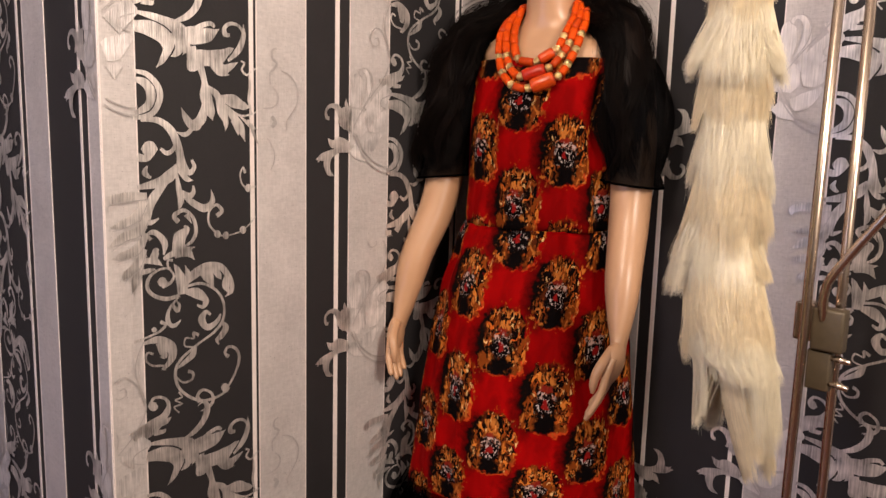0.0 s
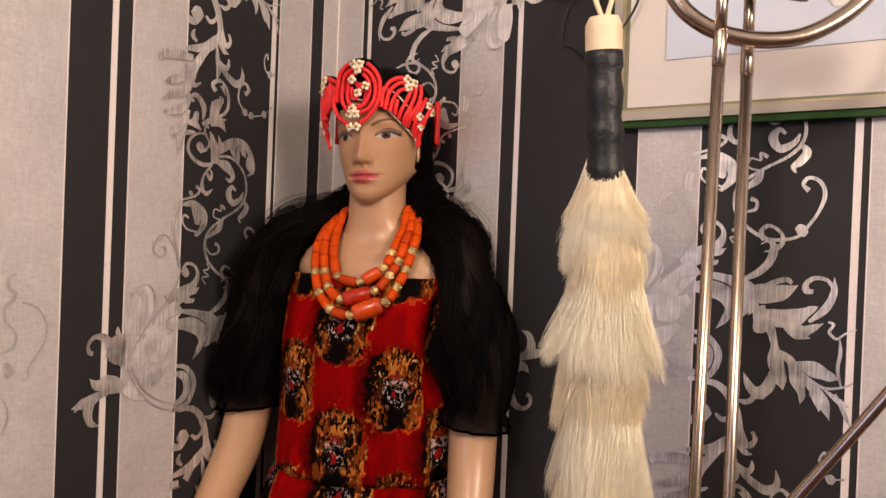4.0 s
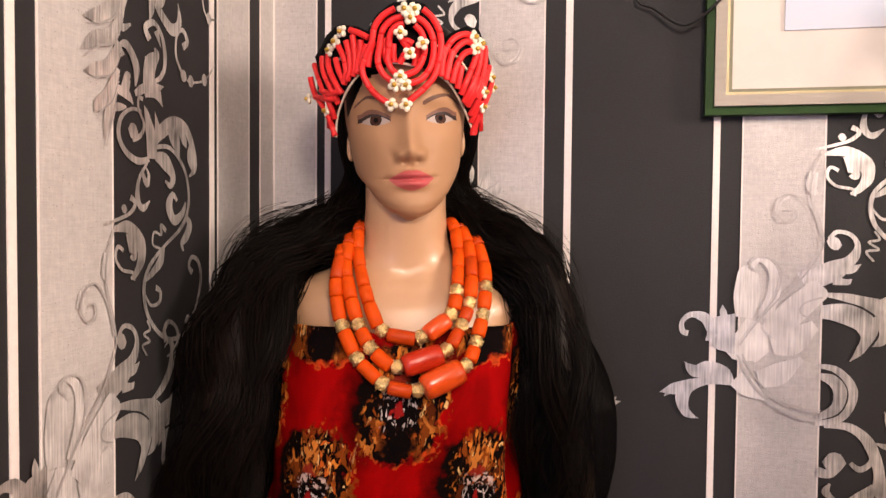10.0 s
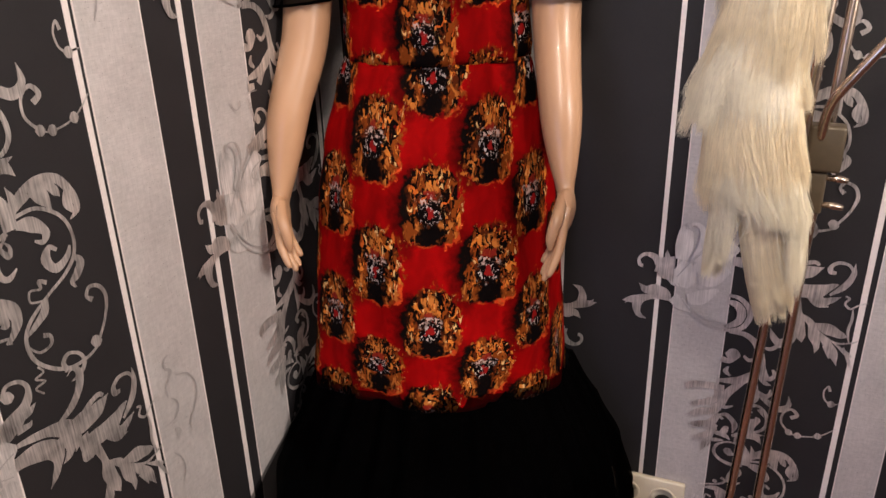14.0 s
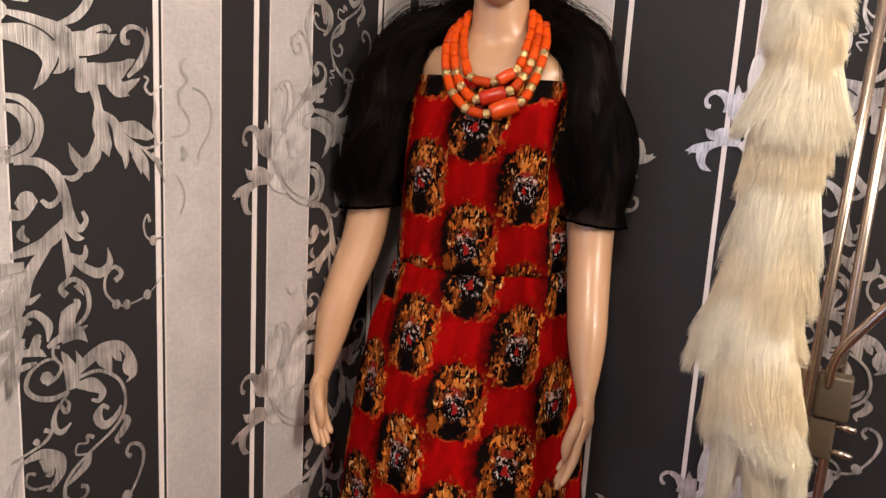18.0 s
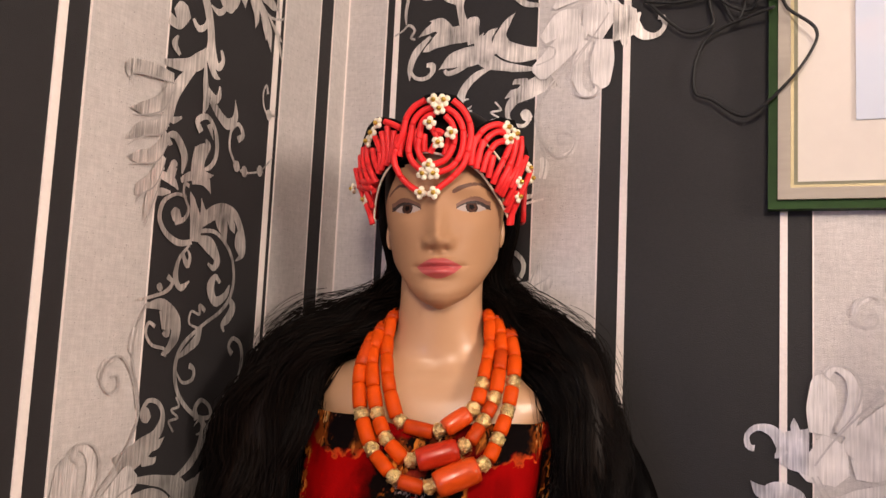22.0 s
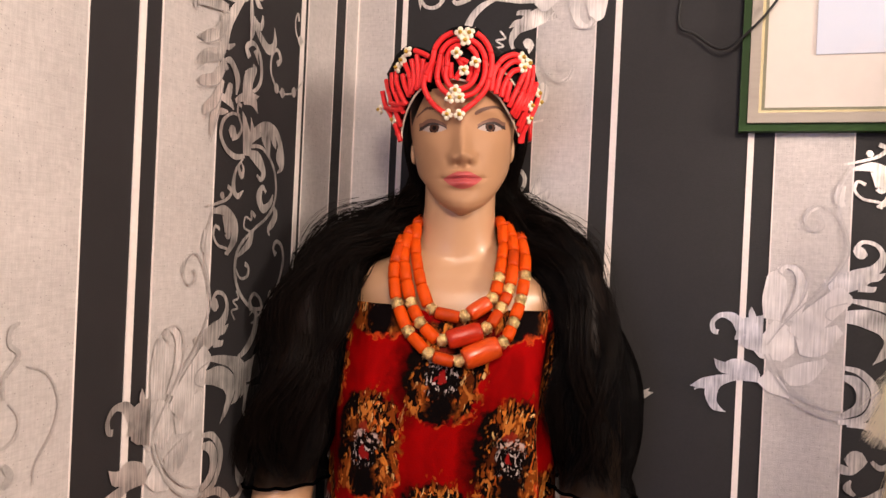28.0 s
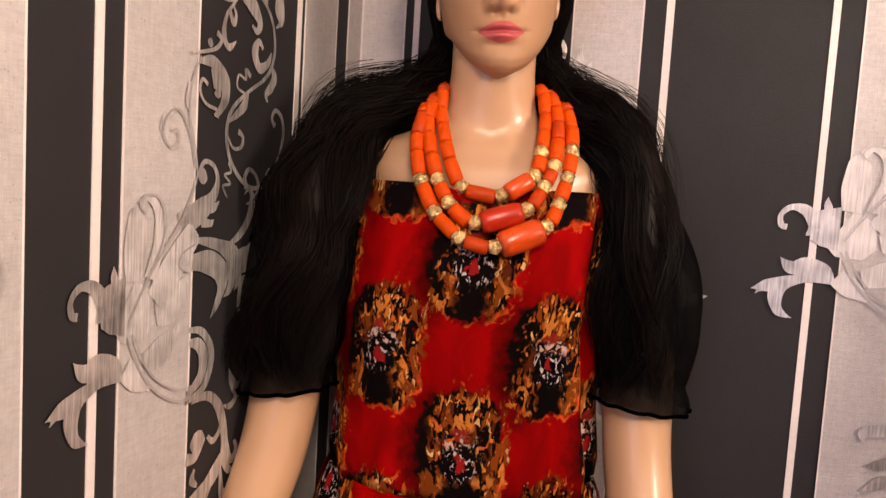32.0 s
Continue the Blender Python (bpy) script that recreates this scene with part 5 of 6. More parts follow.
def crown_px(pts, lift=0.0, n=6):
    """A line on the headpiece's front from the front-view drawing."""
    out = []
    for px, py in pts:
        d = 0.08
        for _ in range(6):
            x, z = front_view(px, py, d)
            k = (x - HX) / 0.101
            d = (0.098 + (z - 1.74) * 0.12 + lift) * math.sqrt(max(0.0, 1 - min(k * k, 1))) * (1 - 0.45 * ease(1.745, 1.695, z) * min(1.0, 1.6 * abs(k)))
        out.append(Vector((x, -d, z)))
    return spline(out, n)


def coral_run(pts, lift=0.0, r=0.0034, length=0.030):
    """A string of coral tubes along a line of the headpiece."""
    line = crown_px(pts, lift)
    dist, seg = 0.0, [line[0]]
    total = sum((q - p).length for p, q in zip(line, line[1:]))
    step = total / max(1, round(total / length))
    runs = []
    for p, q in zip(line, line[1:]):
        dist += (q - p).length
        seg.append(q)
        if dist > step * 0.98:
            runs.append(seg)
            dist, seg = 0.0, [q]
    if len(seg) > 2:
        runs.append(seg)
    for seg in runs:
        bm = bmesh.new()
        tube(bm, [seg[0], seg[0].lerp(seg[1], 0.15), *seg[1:-1], seg[-1].lerp(seg[-2], 0.15), seg[-1]], lambda t: r * (0.80 if t in (0.0, 1.0) else 1.0), 10)
        part("coral_tube", bm, M_RED, crown)


def flower(px, py, lift=0.006, turn=0.0):
    """Four ivory petals and a gold bead."""
    c = crown_px([(px, py), (px + 1, py)], lift)[0]
    out = Vector((c.x - HX, c.y * 1.0, 0)).normalized()
    side = Vector((-out.y, out.x, 0))
    bm = bmesh.new()
    for i in range(4):
        a = turn + 1.571 * i
        o = side * (math.cos(a) * 0.0040) + Vector((0, 0, math.sin(a) * 0.0040))
        bmesh.ops.create_icosphere(bm, subdivisions=2, radius=0.0034, matrix=Matrix.Translation(c + o) @ out.to_track_quat("Z", "Y").to_matrix().to_4x4() @ Matrix.Diagonal((1.0, 1.0, 0.72, 1)))
    f = part("bead_flower", bm, M_IVORY, crown, "ivory bead flower")
    bm = bmesh.new()
    bmesh.ops.create_icosphere(bm, subdivisions=2, radius=0.0026, matrix=Matrix.Translation(c + out * 0.0034))
    part("gold_centre", bm, M_BRASS, f, "gold bead")


# black felt behind the tubes
def outline(table, x):
    return float(np.interp(x, [q[0] for q in table], [q[1] for q in table]))


FELT_TOP = ((644, 262), (655, 226), (672, 206), (700, 208), (716, 216), (730, 188), (756, 168), (784, 162), (812, 168), (832, 190), (846, 226), (866, 214), (890, 206), (914, 212), (930, 248), (938, 270))
FELT_LOW = ((644, 320), (672, 326), (690, 298), (720, 280), (744, 268), (770, 268), (797, 273), (840, 292), (868, 318), (890, 348), (914, 352), (938, 330))
bm = bmesh.new()
rows = []
for i in range(50):
    px = 644 + 6 * i
    hi, lo = outline(FELT_TOP, px), outline(FELT_LOW, px)
    rows.append(crown_px([(px, hi + (lo - hi) * j / 8) for j in range(9)], -0.007, 1))
loft(bm, rows, loop=False)
ob = part("backing", bm, M_FELT, crown, "black felt backing")
so = ob.modifiers.new("thick", "SOLIDIFY")
so.thickness, so.offset = 0.002, 0
# nested ovals over the brow
coral_run([(758, 176), (738, 188), (724, 208), (719, 232), (708, 258), (702, 282), (712, 308), (728, 326), (748, 340)], 0.006)
coral_run([(806, 176), (824, 192), (836, 216), (838, 242), (833, 268), (824, 292), (806, 312), (786, 328), (772, 339)], 0.006)
coral_run([(772, 188), (752, 196), (738, 212), (732, 238), (728, 264), (734, 284), (748, 298), (758, 305)], 0.004)
coral_run([(790, 188), (810, 200), (823, 222), (825, 248), (819, 274), (804, 294), (786, 302), (770, 306)], 0.004)
coral_run([(774, 201), (760, 206), (750, 220), (747, 244), (745, 262), (750, 278), (762, 290)], 0.002)
coral_run([(792, 203), (805, 218), (809, 242), (805, 262), (794, 280), (778, 288), (765, 291)], 0.002)
for q in ([(741, 226), (741, 250), (745, 268)], [(776, 252), (770, 262), (766, 270)], [(800, 240), (796, 258), (791, 274)], [(770, 234), (780, 231), (790, 236)], [(768, 224), (778, 240), (786, 252)], [(756, 236), (756, 256), (757, 268)]):
    coral_run(q, -0.003)
# bars and arches beside the ovals
for q in ([(900, 224), (884, 219), (864, 226), (850, 242), (842, 262), (838, 292)], [(902, 236), (886, 232), (870, 241), (858, 258), (851, 278), (848, 298)], [(899, 248), (884, 252), (872, 266), (864, 284), (859, 304)],
          [(878, 274), (874, 292), (869, 314)], [(912, 240), (905, 262), (894, 286), (884, 306), (877, 324)], [(919, 244), (914, 272), (904, 296), (893, 318), (884, 338)], [(926, 240), (927, 264), (920, 292), (906, 318), (892, 346)],
          [(845, 240), (840, 256), (834, 276)], [(860, 246), (854, 270), (851, 286)], [(936, 276), (928, 298), (914, 330), (899, 362)], [(928, 282), (918, 306), (908, 332)], [(944, 296), (936, 320), (922, 352), (908, 384), (906, 398)],
          [(930, 320), (922, 346), (912, 374), (909, 396)], [(918, 336), (908, 358), (901, 374)], [(910, 284), (898, 322), (888, 342)]):
    coral_run(q, 0.003)
for q in ([(714, 226), (700, 219), (686, 214)], [(712, 238), (704, 258), (699, 286)], [(702, 230), (700, 256), (694, 288)], [(690, 222), (692, 250), (692, 276), (688, 292)], [(680, 232), (684, 256), (684, 280), (679, 300)],
          [(668, 240), (676, 262), (678, 286), (674, 306)], [(656, 250), (654, 276), (662, 304), (672, 322)], [(664, 262), (668, 284), (676, 304)], [(648, 260), (648, 286), (656, 314), (668, 340)], [(642, 276), (644, 306), (654, 338), (664, 366)],
          [(634, 296), (640, 324), (650, 352), (660, 380), (664, 396)], [(640, 330), (652, 332), (666, 330)], [(644, 318), (656, 322), (668, 318)], [(722, 232), (716, 252), (712, 276)]):
    coral_run(q, 0.003)
for i, (fx, fy) in enumerate(((772, 176), (790, 176), (782, 191), (765, 216), (803, 234), (780, 251), (763, 291), (753, 306), (772, 306), (749, 340), (772, 340), (673, 217), (664, 234), (656, 249), (630, 333), (651, 352),
                              (903, 224), (917, 236), (905, 245), (924, 321), (940, 296), (944, 314), (922, 347))):
    flower(fx, fy, 0.011 if 730 < fx < 820 else 0.008, 0.5 * i)
for pts in ([(666, 398), (668, 366), (675, 332), (686, 306), (700, 287)], [(836, 290), (856, 306), (876, 334), (893, 362), (908, 394)], [(742, 269), (768, 269), (797, 275)], [(824, 236), (850, 246), (872, 260), (894, 288), (905, 306)], [(664, 272), (678, 256), (694, 243), (708, 238)]):
    bm = bmesh.new()
    tube(bm, crown_px(pts, -0.004), 0.0013, 6)
    part("white_piping", bm, M_IVORY, crown, "thin white piping")
bm = bmesh.new()
rows = []
for i in range(25):
    a = math.pi * i / 24
    rows.append([Vector((HX + 0.092 * math.cos(a), 0.012 + 0.092 * math.sin(a), z)) for z in (1.705, 1.72, 1.75, 1.775)])
loft(bm, rows, loop=False)
ob = part("back_band", bm, M_RED, crown)
so = ob.modifiers.new("thick", "SOLIDIFY")
so.thickness = 0.006

# ---- horsehair fly whisk ----
W_TOP, W_END = Vector((-0.446, 0.918, 1.765)), Vector((-0.447, 1.028, 0.92))
whisk = thing("fly_whisk", pose(*W_TOP), "long cream horsehair fly whisk with a black wrapped handle", "fly whisk")


def on_whisk(z):
    t = (W_TOP.z - z) / (W_TOP.z - W_END.z)
    return (W_END - W_TOP) * t + Vector((0.004, 0, 0))


def whisk_tube(name, z0, z1, rad, mat, label, seg=20):
    bm = bmesh.new()
    tube(bm, [on_whisk(z0 + (z1 - z0) * i / 16) for i in range(17)], rad, seg)
    return part(name, bm, mat, whisk, label)


whisk_tube("handle_end", 1.765, 1.725, lambda t: 0.018 - 0.004 * (1 - min(t * 5, 1)), M_CREAM, "cream wooden handle end")
whisk_tube("handle_wrap", 1.735, 1.605, lambda t: 0.0178 + 0.0012 * math.sin(t * 23) + 0.0006 * math.sin(t * 61), M_TAPE, "black leather wrap")
bm = bmesh.new()
tube(bm, spline([(0.004, 0, -0.004), (-0.010, 0.004, 0.03), (-0.022, 0.02, 0.085), (-0.008, 0.06, 0.125), (0.022, 0.10, 0.14), (0.058, 0.172, 0.125)], 8), 0.0026, 8)
tube(bm, spline([(0.006, 0, -0.004), (0.014, 0.004, 0.03), (0.020, 0.03, 0.085), (0.022, 0.06, 0.12), (0.030, 0.10, 0.14)], 8), 0.0026, 8)
part("hanging_cord", bm, M_CREAM, whisk, "pale hanging cord")
# the hide's own outline: height, half-width and how far its middle lies off the handle's line
HIDE = ((1.022, 0.0113, 0.0085), (1.036, 0.0414, 0.0045), (1.054, 0.0545, 0.0005), (1.08, 0.0564, -0.0015), (1.12, 0.0536, -0.0075), (1.16, 0.0536, -0.0105), (1.20, 0.0526, -0.0145), (1.25, 0.0479, -0.0085), (1.30, 0.0461, -0.0055), (1.36, 0.0423, -0.0025),
        (1.40, 0.0395, -0.0015), (1.43, 0.0432, -0.0015), (1.46, 0.0432, -0.0005), (1.50, 0.0367, 0.0045), (1.53, 0.0348, 0.0055), (1.56, 0.0367, 0.0015), (1.59, 0.0310, 0.0025), (1.615, 0.0197, 0.0035), (1.64, 0.0160, 0.0035))
HIDE_Z, HIDE_R, HIDE_X = (np.array([q[i] for q in HIDE]) for i in range(3))
DEEP = 0.78
bm = bmesh.new()
rows = []
for i in range(70):
    z = 1.622 - 0.600 * i / 69
    r, cx = float(np.interp(z, HIDE_Z, HIDE_R)) - 0.004, float(np.interp(z, HIDE_Z, HIDE_X)) - 0.004
    o = on_whisk(z)
    rows.append([o + Vector((cx + r * math.cos(q) * (1 + 0.03 * math.sin(5 * q + 9 * z)), DEEP * r * math.sin(q), 0.004 * math.sin(7 * q))) for q in (2 * math.pi * j / 36 for j in range(36))])
loft(bm, rows)
part("fur_core", bm, M_FUR2, whisk, "dense cream underfur")


def fur_tier(roots, tips, reach, count, mat, seed, around=(0.0, 6.2832), clumps=17, shift=(0, 0, 0), thick=(0.00018, 0.00050), curl=1.0, root=1.0):
    """A tier of soft hair laid over the hide, its tips gathered in tufts. roots, tips: ranges of height; reach: half-width at the tips."""
    rng = np.random.default_rng(seed)
    count = int(count * 1.9)
    tuft = around[0] + (around[1] - around[0]) * (np.arange(clumps) + rng.uniform(0.1, 0.9, clumps)) / clumps
    tl, tr = rng.uniform(-0.1, 1.25, clumps), rng.uniform(0.82, 1.10, clumps)
    k = rng.integers(0, clumps, count)
    half = (around[1] - around[0]) / clumps
    a0 = tuft[k] + rng.normal(0, 1.0, count) * half
    a1 = tuft[k] + (a0 - tuft[k]) * rng.uniform(0.15, 0.7, count) + rng.normal(0, 0.05, count)
    z0 = rng.uniform(roots[0], roots[1], count)
    z1 = tips[0] + (tips[1] - tips[0]) * np.clip(0.7 * tl[k] + 0.45 * rng.random(count), -0.1, 1.3)
    r0 = (np.interp(z0, HIDE_Z, HIDE_R) - 0.0045) * root
    r1 = reach * tr[k] * rng.uniform(0.86, 1.03, count)
    w = rng.uniform(thick[0], thick[1], count)
    ph, wob = rng.uniform(0, 6.28, count), rng.uniform(0.0005, 0.0030, count) * curl
    m = 7
    t = np.linspace(0, 1, m)[None, :]
    a = a0[:, None] + (a1 - a0)[:, None] * t
    z = z0[:, None] + (z1 - z0)[:, None] * t
    r = r0[:, None] + (r1 - r0)[:, None] * t ** 1.25 + 0.0010 * np.sin(math.pi * t)
    if reach > 0.03:
        r = np.maximum(r, np.interp(z, HIDE_Z, HIDE_R) - 0.0040 + 0.0020 * t)
    out = np.stack([np.cos(a), DEEP * np.sin(a), 0 * a], -1)
    tan = np.stack([-np.sin(a), DEEP * np.cos(a), 0 * a], -1)
    axis = ((W_TOP.z - z) / (W_TOP.z - W_END.z))[..., None] * np.array(W_END - W_TOP)
    axis[..., 0] += np.interp(z, HIDE_Z, HIDE_X)
    p = axis + out * r[..., None] + tan * (wob[:, None] * np.sin(4 * t + ph[:, None]))[..., None] + np.array(shift) * (t ** 1.5)[..., None]
    ww = (w[:, None] * (1 - 0.85 * t ** 1.5))[..., None]
    v = np.stack([p + tan * ww, p - tan * ww * 0.5 + out * ww, p - tan * ww * 0.5 - out * ww], 2).reshape(-1, 3)
    s = (np.arange(count)[:, None] * m + np.arange(m - 1)[None, :]).reshape(-1) * 3
    f = np.concatenate([np.stack([s + i, s + (i + 1) % 3, s + 3 + (i + 1) % 3, s + 3 + i], -1) for i in range(3)])
    me = bpy.data.meshes.new("fur_tier")
    me.from_pydata(v.tolist(), [], f.tolist())
    me.materials.append(mat)
    me.polygons.foreach_set("use_smooth", [True] * len(me.polygons))
    ob = new("fur_tier", me)
    ob.parent = whisk
    return tagged(ob, "tier of soft cream horsehair", kind="stuff")


TIERS = ((1.575, 1.632, 1.568, 1.525, 0.0474, 1700), (1.525, 1.57, 1.522, 1.485, 0.0428, 1300), (1.465, 1.53, 1.455, 1.412, 0.0632, 2000), (1.40, 1.46, 1.40, 1.36, 0.0493, 1600), (1.33, 1.40, 1.32, 1.265, 0.0549, 2000),
         (1.27, 1.33, 1.25, 1.20, 0.0595, 2000), (1.20, 1.27, 1.19, 1.135, 0.0595, 2100), (1.11, 1.19, 1.10, 1.035, 0.0651, 2200), (1.06, 1.12, 1.060, 1.012, 0.0632, 2000))
for i, (r0, r1, t0, t1, reach, count) in enumerate(TIERS):
    fur_tier((r0, r1), (t0, t1), reach, count, (M_FUR2, M_FUR)[i % 2], 60 + i)
fur_tier((1.600, 1.640), (1.575, 1.545), 0.045, 700, M_FUR, 77)
fur_tier((1.618, 1.652), (1.59, 1.56), 0.040, 280, M_FUR2, 75, (2.5, 3.6), 2)
fur_tier((1.605, 1.630), (1.58, 1.55), 0.042, 240, M_FUR2, 76, (-0.6, 0.2), 2)
fur_tier((1.20, 1.27), (1.175, 1.125), 0.080, 1100, M_FUR2, 71, (2.7, 3.9), 7)
fur_tier((1.17, 1.25), (1.185, 1.15), 0.058, 350, M_FUR, 74, (-0.5, 0.5), 3)
fur_tier((1.03, 1.11), (0.975, 0.922), 0.058, 1500, M_FUR2, 72, (2.4, 3.9), 4, (0.006, 0, 0))
fur_tier((1.02, 1.08), (0.925, 0.872), 0.020, 1900, M_FUR, 73, (-3.1, 3.1), 8, (0.038, 0.004, 0), root=0.5)
fur_tier((1.02, 1.10), (0.985, 0.905), 0.062, 420, M_FUR2, 78, (-0.6, 0.5), 4)

# ---- floor lamp with two poles and a reading arm ----
PL, PR = Vector((-0.433, 1.222, 0)), Vector((-0.380, 1.252, 0))
TL, TR = Vector((-0.373, 1.089, 1.792)), Vector((-0.3555, 1.146, 1.792))
TOPZ = 1.792
lamp_mid = (PL + PR) / 2
floor_lamp = thing("floor_lamp", Matrix.Translation(lamp_mid), "brushed nickel floor lamp with twin poles, bowl arm and reading arm", "floor lamp")
HIGH = Matrix.Translation((TL + TR) / 2 - lamp_mid - Vector((0, 0, TOPZ)))
LOW = Matrix.Translation((PL.lerp(TL, 0.6) + PR.lerp(TR, 0.6)) / 2 - lamp_mid - Vector((0, 0, TOPZ * 0.6)))
for foot, top in ((PL, TL), (PR, TR)):
    a, d = foot - lamp_mid, (top - foot)
    bm = bmesh.new()
    tube(bm, [a + d * f for f in (0.011, 0.3, 0.6, 0.978)], 0.0070, 18)
    pole = part("pole", bm, M_NICKEL, floor_lamp, "brushed nickel pole")
    bm = bmesh.new()
    tube(bm, [a + d * f for f in (0.976, 0.9765, 0.9965, 0.997)], lambda t: 0.0077 if 0.1 < t < 0.9 else 0.0071, 18)
    tube(bm, [a + d * 0.996, a + d * 1.03], 0.0064, 12)
    part("collar", bm, M_NICKEL, pole)
bm = bmesh.new()
lathe(bm, [(0.095, 0.0), (0.10, 0.006), (0.095, 0.018), (0.045, 0.026), (0.04, 0.03)], 40)
part("base", bm, M_NICKEL, floor_lamp, "round weighted base")
bm = bmesh.new()
AX = Vector((0.90, 0.44, 0)).normalized()
tube(bm, spline([AX * (u - 0.012) + Vector((0, -0.012, TOPZ - 0.004 + h)) for u, h in ((-0.066, 0.070), (-0.056, 0.046), (-0.036, 0.020), (-0.002, 0.000), (0.040, -0.008), (0.085, -0.004), (0.125, 0.016), (0.155, 0.044), (0.175, 0.080), (0.18, 0.11))], 8), 0.0095, 16)
part("bowl_arm", bm, M_NICKEL, floor_lamp, "curved nickel tube").matrix_local = HIGH
bm = bmesh.new()
box(bm, (-0.064, -0.030, TOPZ + 0.045), (0.072, 0.018, TOPZ + 0.10), 0.009)
head = part("lamp_head", bm, M_GUN, floor_lamp, "dull grey metal lamp head")
head.matrix_local = HIGH @ Matrix.Translation((0.012, 0, TOPZ + 0.07)) @ pose(0, 0, 0, 0, 14, 12) @ Matrix.Translation((0, 0, -TOPZ - 0.07))
for dx in (-0.05, 0.05):
    bm = bmesh.new()
    lathe(bm, [(0.008, -0.006), (0.008, 0.0), (0.005, 0.003), (0.001, 0.0035)], 16, m=Matrix.Rotation(math.pi / 2, 3, "X"), at=(dx, -0.031, TOPZ + 0.072))
    part("screw", bm, M_NICKEL, head, "round screw head")
bm = bmesh.new()
box(bm, (-0.034, -0.018, 1.055), (-0.006, 0.012, 1.112), 0.004)
clamp = part("clamp", bm, M_NICKEL, floor_lamp, "nickel clamp on the pole")
clamp.matrix_local = LOW
bm = bmesh.new()
box(bm, (-0.008, -0.022, 1.045), (0.036, 0.006, 1.108), 0.005)
box(bm, (-0.012, -0.016, 0.985), (0.022, 0.004, 1.045), 0.004)
part("switch_box", bm, M_BRONZE, clamp, "dark bronze switch box")
for z in (1.036, 0.998):
    bm = bmesh.new()
    tube(bm, [(0.020, -0.012, z), (0.034, -0.013, z + 0.001), (0.036, -0.013, z), (0.048, -0.014, z - 0.001)], lambda t: 0.0052 if 0.2 < t < 0.8 else 0.0035, 10)
    part("thumb_screw", bm, M_NICKEL, clamp, "knurled thumb screw")
bm = bmesh.new()
tube(bm, spline([(0.006, -0.016, 1.09), (0.010, -0.030, 1.135), (0.030, -0.040, 1.175), (0.12, -0.046, 1.31), (0.215, -0.05, 1.455), (0.33, -0.05, 1.63)], 8), 0.0066, 14)
part("reading_arm", bm, M_NICKEL, floor_lamp, "slanting nickel arm").matrix_local = LOW
bm = bmesh.new()
lathe(bm, [(0.012, 0.0), (0.030, -0.02), (0.042, -0.07), (0.040, -0.07), (0.020, -0.02)], 24, at=(0.335, -0.05, 1.655))
part("arm_shade", bm, M_NICKEL, floor_lamp, "small nickel shade").matrix_local = LOW

# ---- framed picture ----
PX0, PX1, PZ0, PZ1 = -0.606, 0.20, 1.728, 2.32
picture = thing("framed_picture", pose(PX0, YR - 0.002, PZ0), "pale abstract print in a champagne and green frame with wide mount", "picture")
PW, PH = PX1 - PX0, PZ1 - PZ0


def border(name, inset, width, front, back, mat, label, bevel=0.002):
    """Four mitred bars round the picture. front and back: metres off the wall."""
    bm = bmesh.new()
    i, o = inset + width, inset
    outer = [(o, o), (PW - o, o), (PW - o, PH - o), (o, PH - o)]
    inner = [(i, i), (PW - i, i), (PW - i, PH - i), (i, PH - i)]
    vs = [[bm.verts.new((x, -d, z)) for x, z in ring] for ring, d in ((outer, back), (outer, front), (inner, front), (inner, back))]
    for a, c in zip(vs, vs[1:] + vs[:1]):
        for k in range(4):
            bm.faces.new((a[k], a[(k + 1) % 4], c[(k + 1) % 4], c[k]))
    return part(name, bm, mat, picture, label, smooth=False)


border("frame_edge", 0.0, 0.010, 0.018, 0.0, M_GREEN, "dark green outer edge")
border("frame_moulding", 0.010, 0.013, 0.024, 0.0, M_CHAMP, "champagne moulding")
border("gilt_edge", 0.0232, 0.0035, 0.020, 0.0, M_GILT, "thin gilt sight edge")
border("frame_inner", 0.0269, 0.004, 0.016, 0.0, M_OLIVE, "olive grey inner lip")
bm = bmesh.new()
box(bm, (0.03, -0.010, 0.03), (PW - 0.03, -0.002, PH - 0.03))
part("mount", bm, M_MAT, picture, "wide cream mount board", smooth=False)


def wash_print():
    m = material("blue_lilac_wash", (0.5, 0.55, 0.68), 0.8, 0, 0.1, 20)
    nt = m.node_tree
    n, link = nt.nodes, nt.links.new
    tc, no, ra = n.new("ShaderNodeTexCoord"), n.new("ShaderNodeTexNoise"), n.new("ShaderNodeValToRGB")
    no.inputs["Scale"].default_value, no.inputs["Detail"].default_value, no.inputs["Distortion"].default_value = 7, 4, 0.6
    link(tc.outputs["Object"], no.inputs["Vector"])
    e = ra.color_ramp.elements
    e[0].position, e[0].color = 0.36, (0.58, 0.64, 0.76, 1)
    e[1].position, e[1].color = 0.62, (0.68, 0.66, 0.73, 1)
    x = e.new(0.50)
    x.color = (0.62, 0.66, 0.76, 1)
    link(no.outputs["Fac"], ra.inputs[0])
    link(ra.outputs[0], n["Principled BSDF"].inputs["Base Color"])
    return m


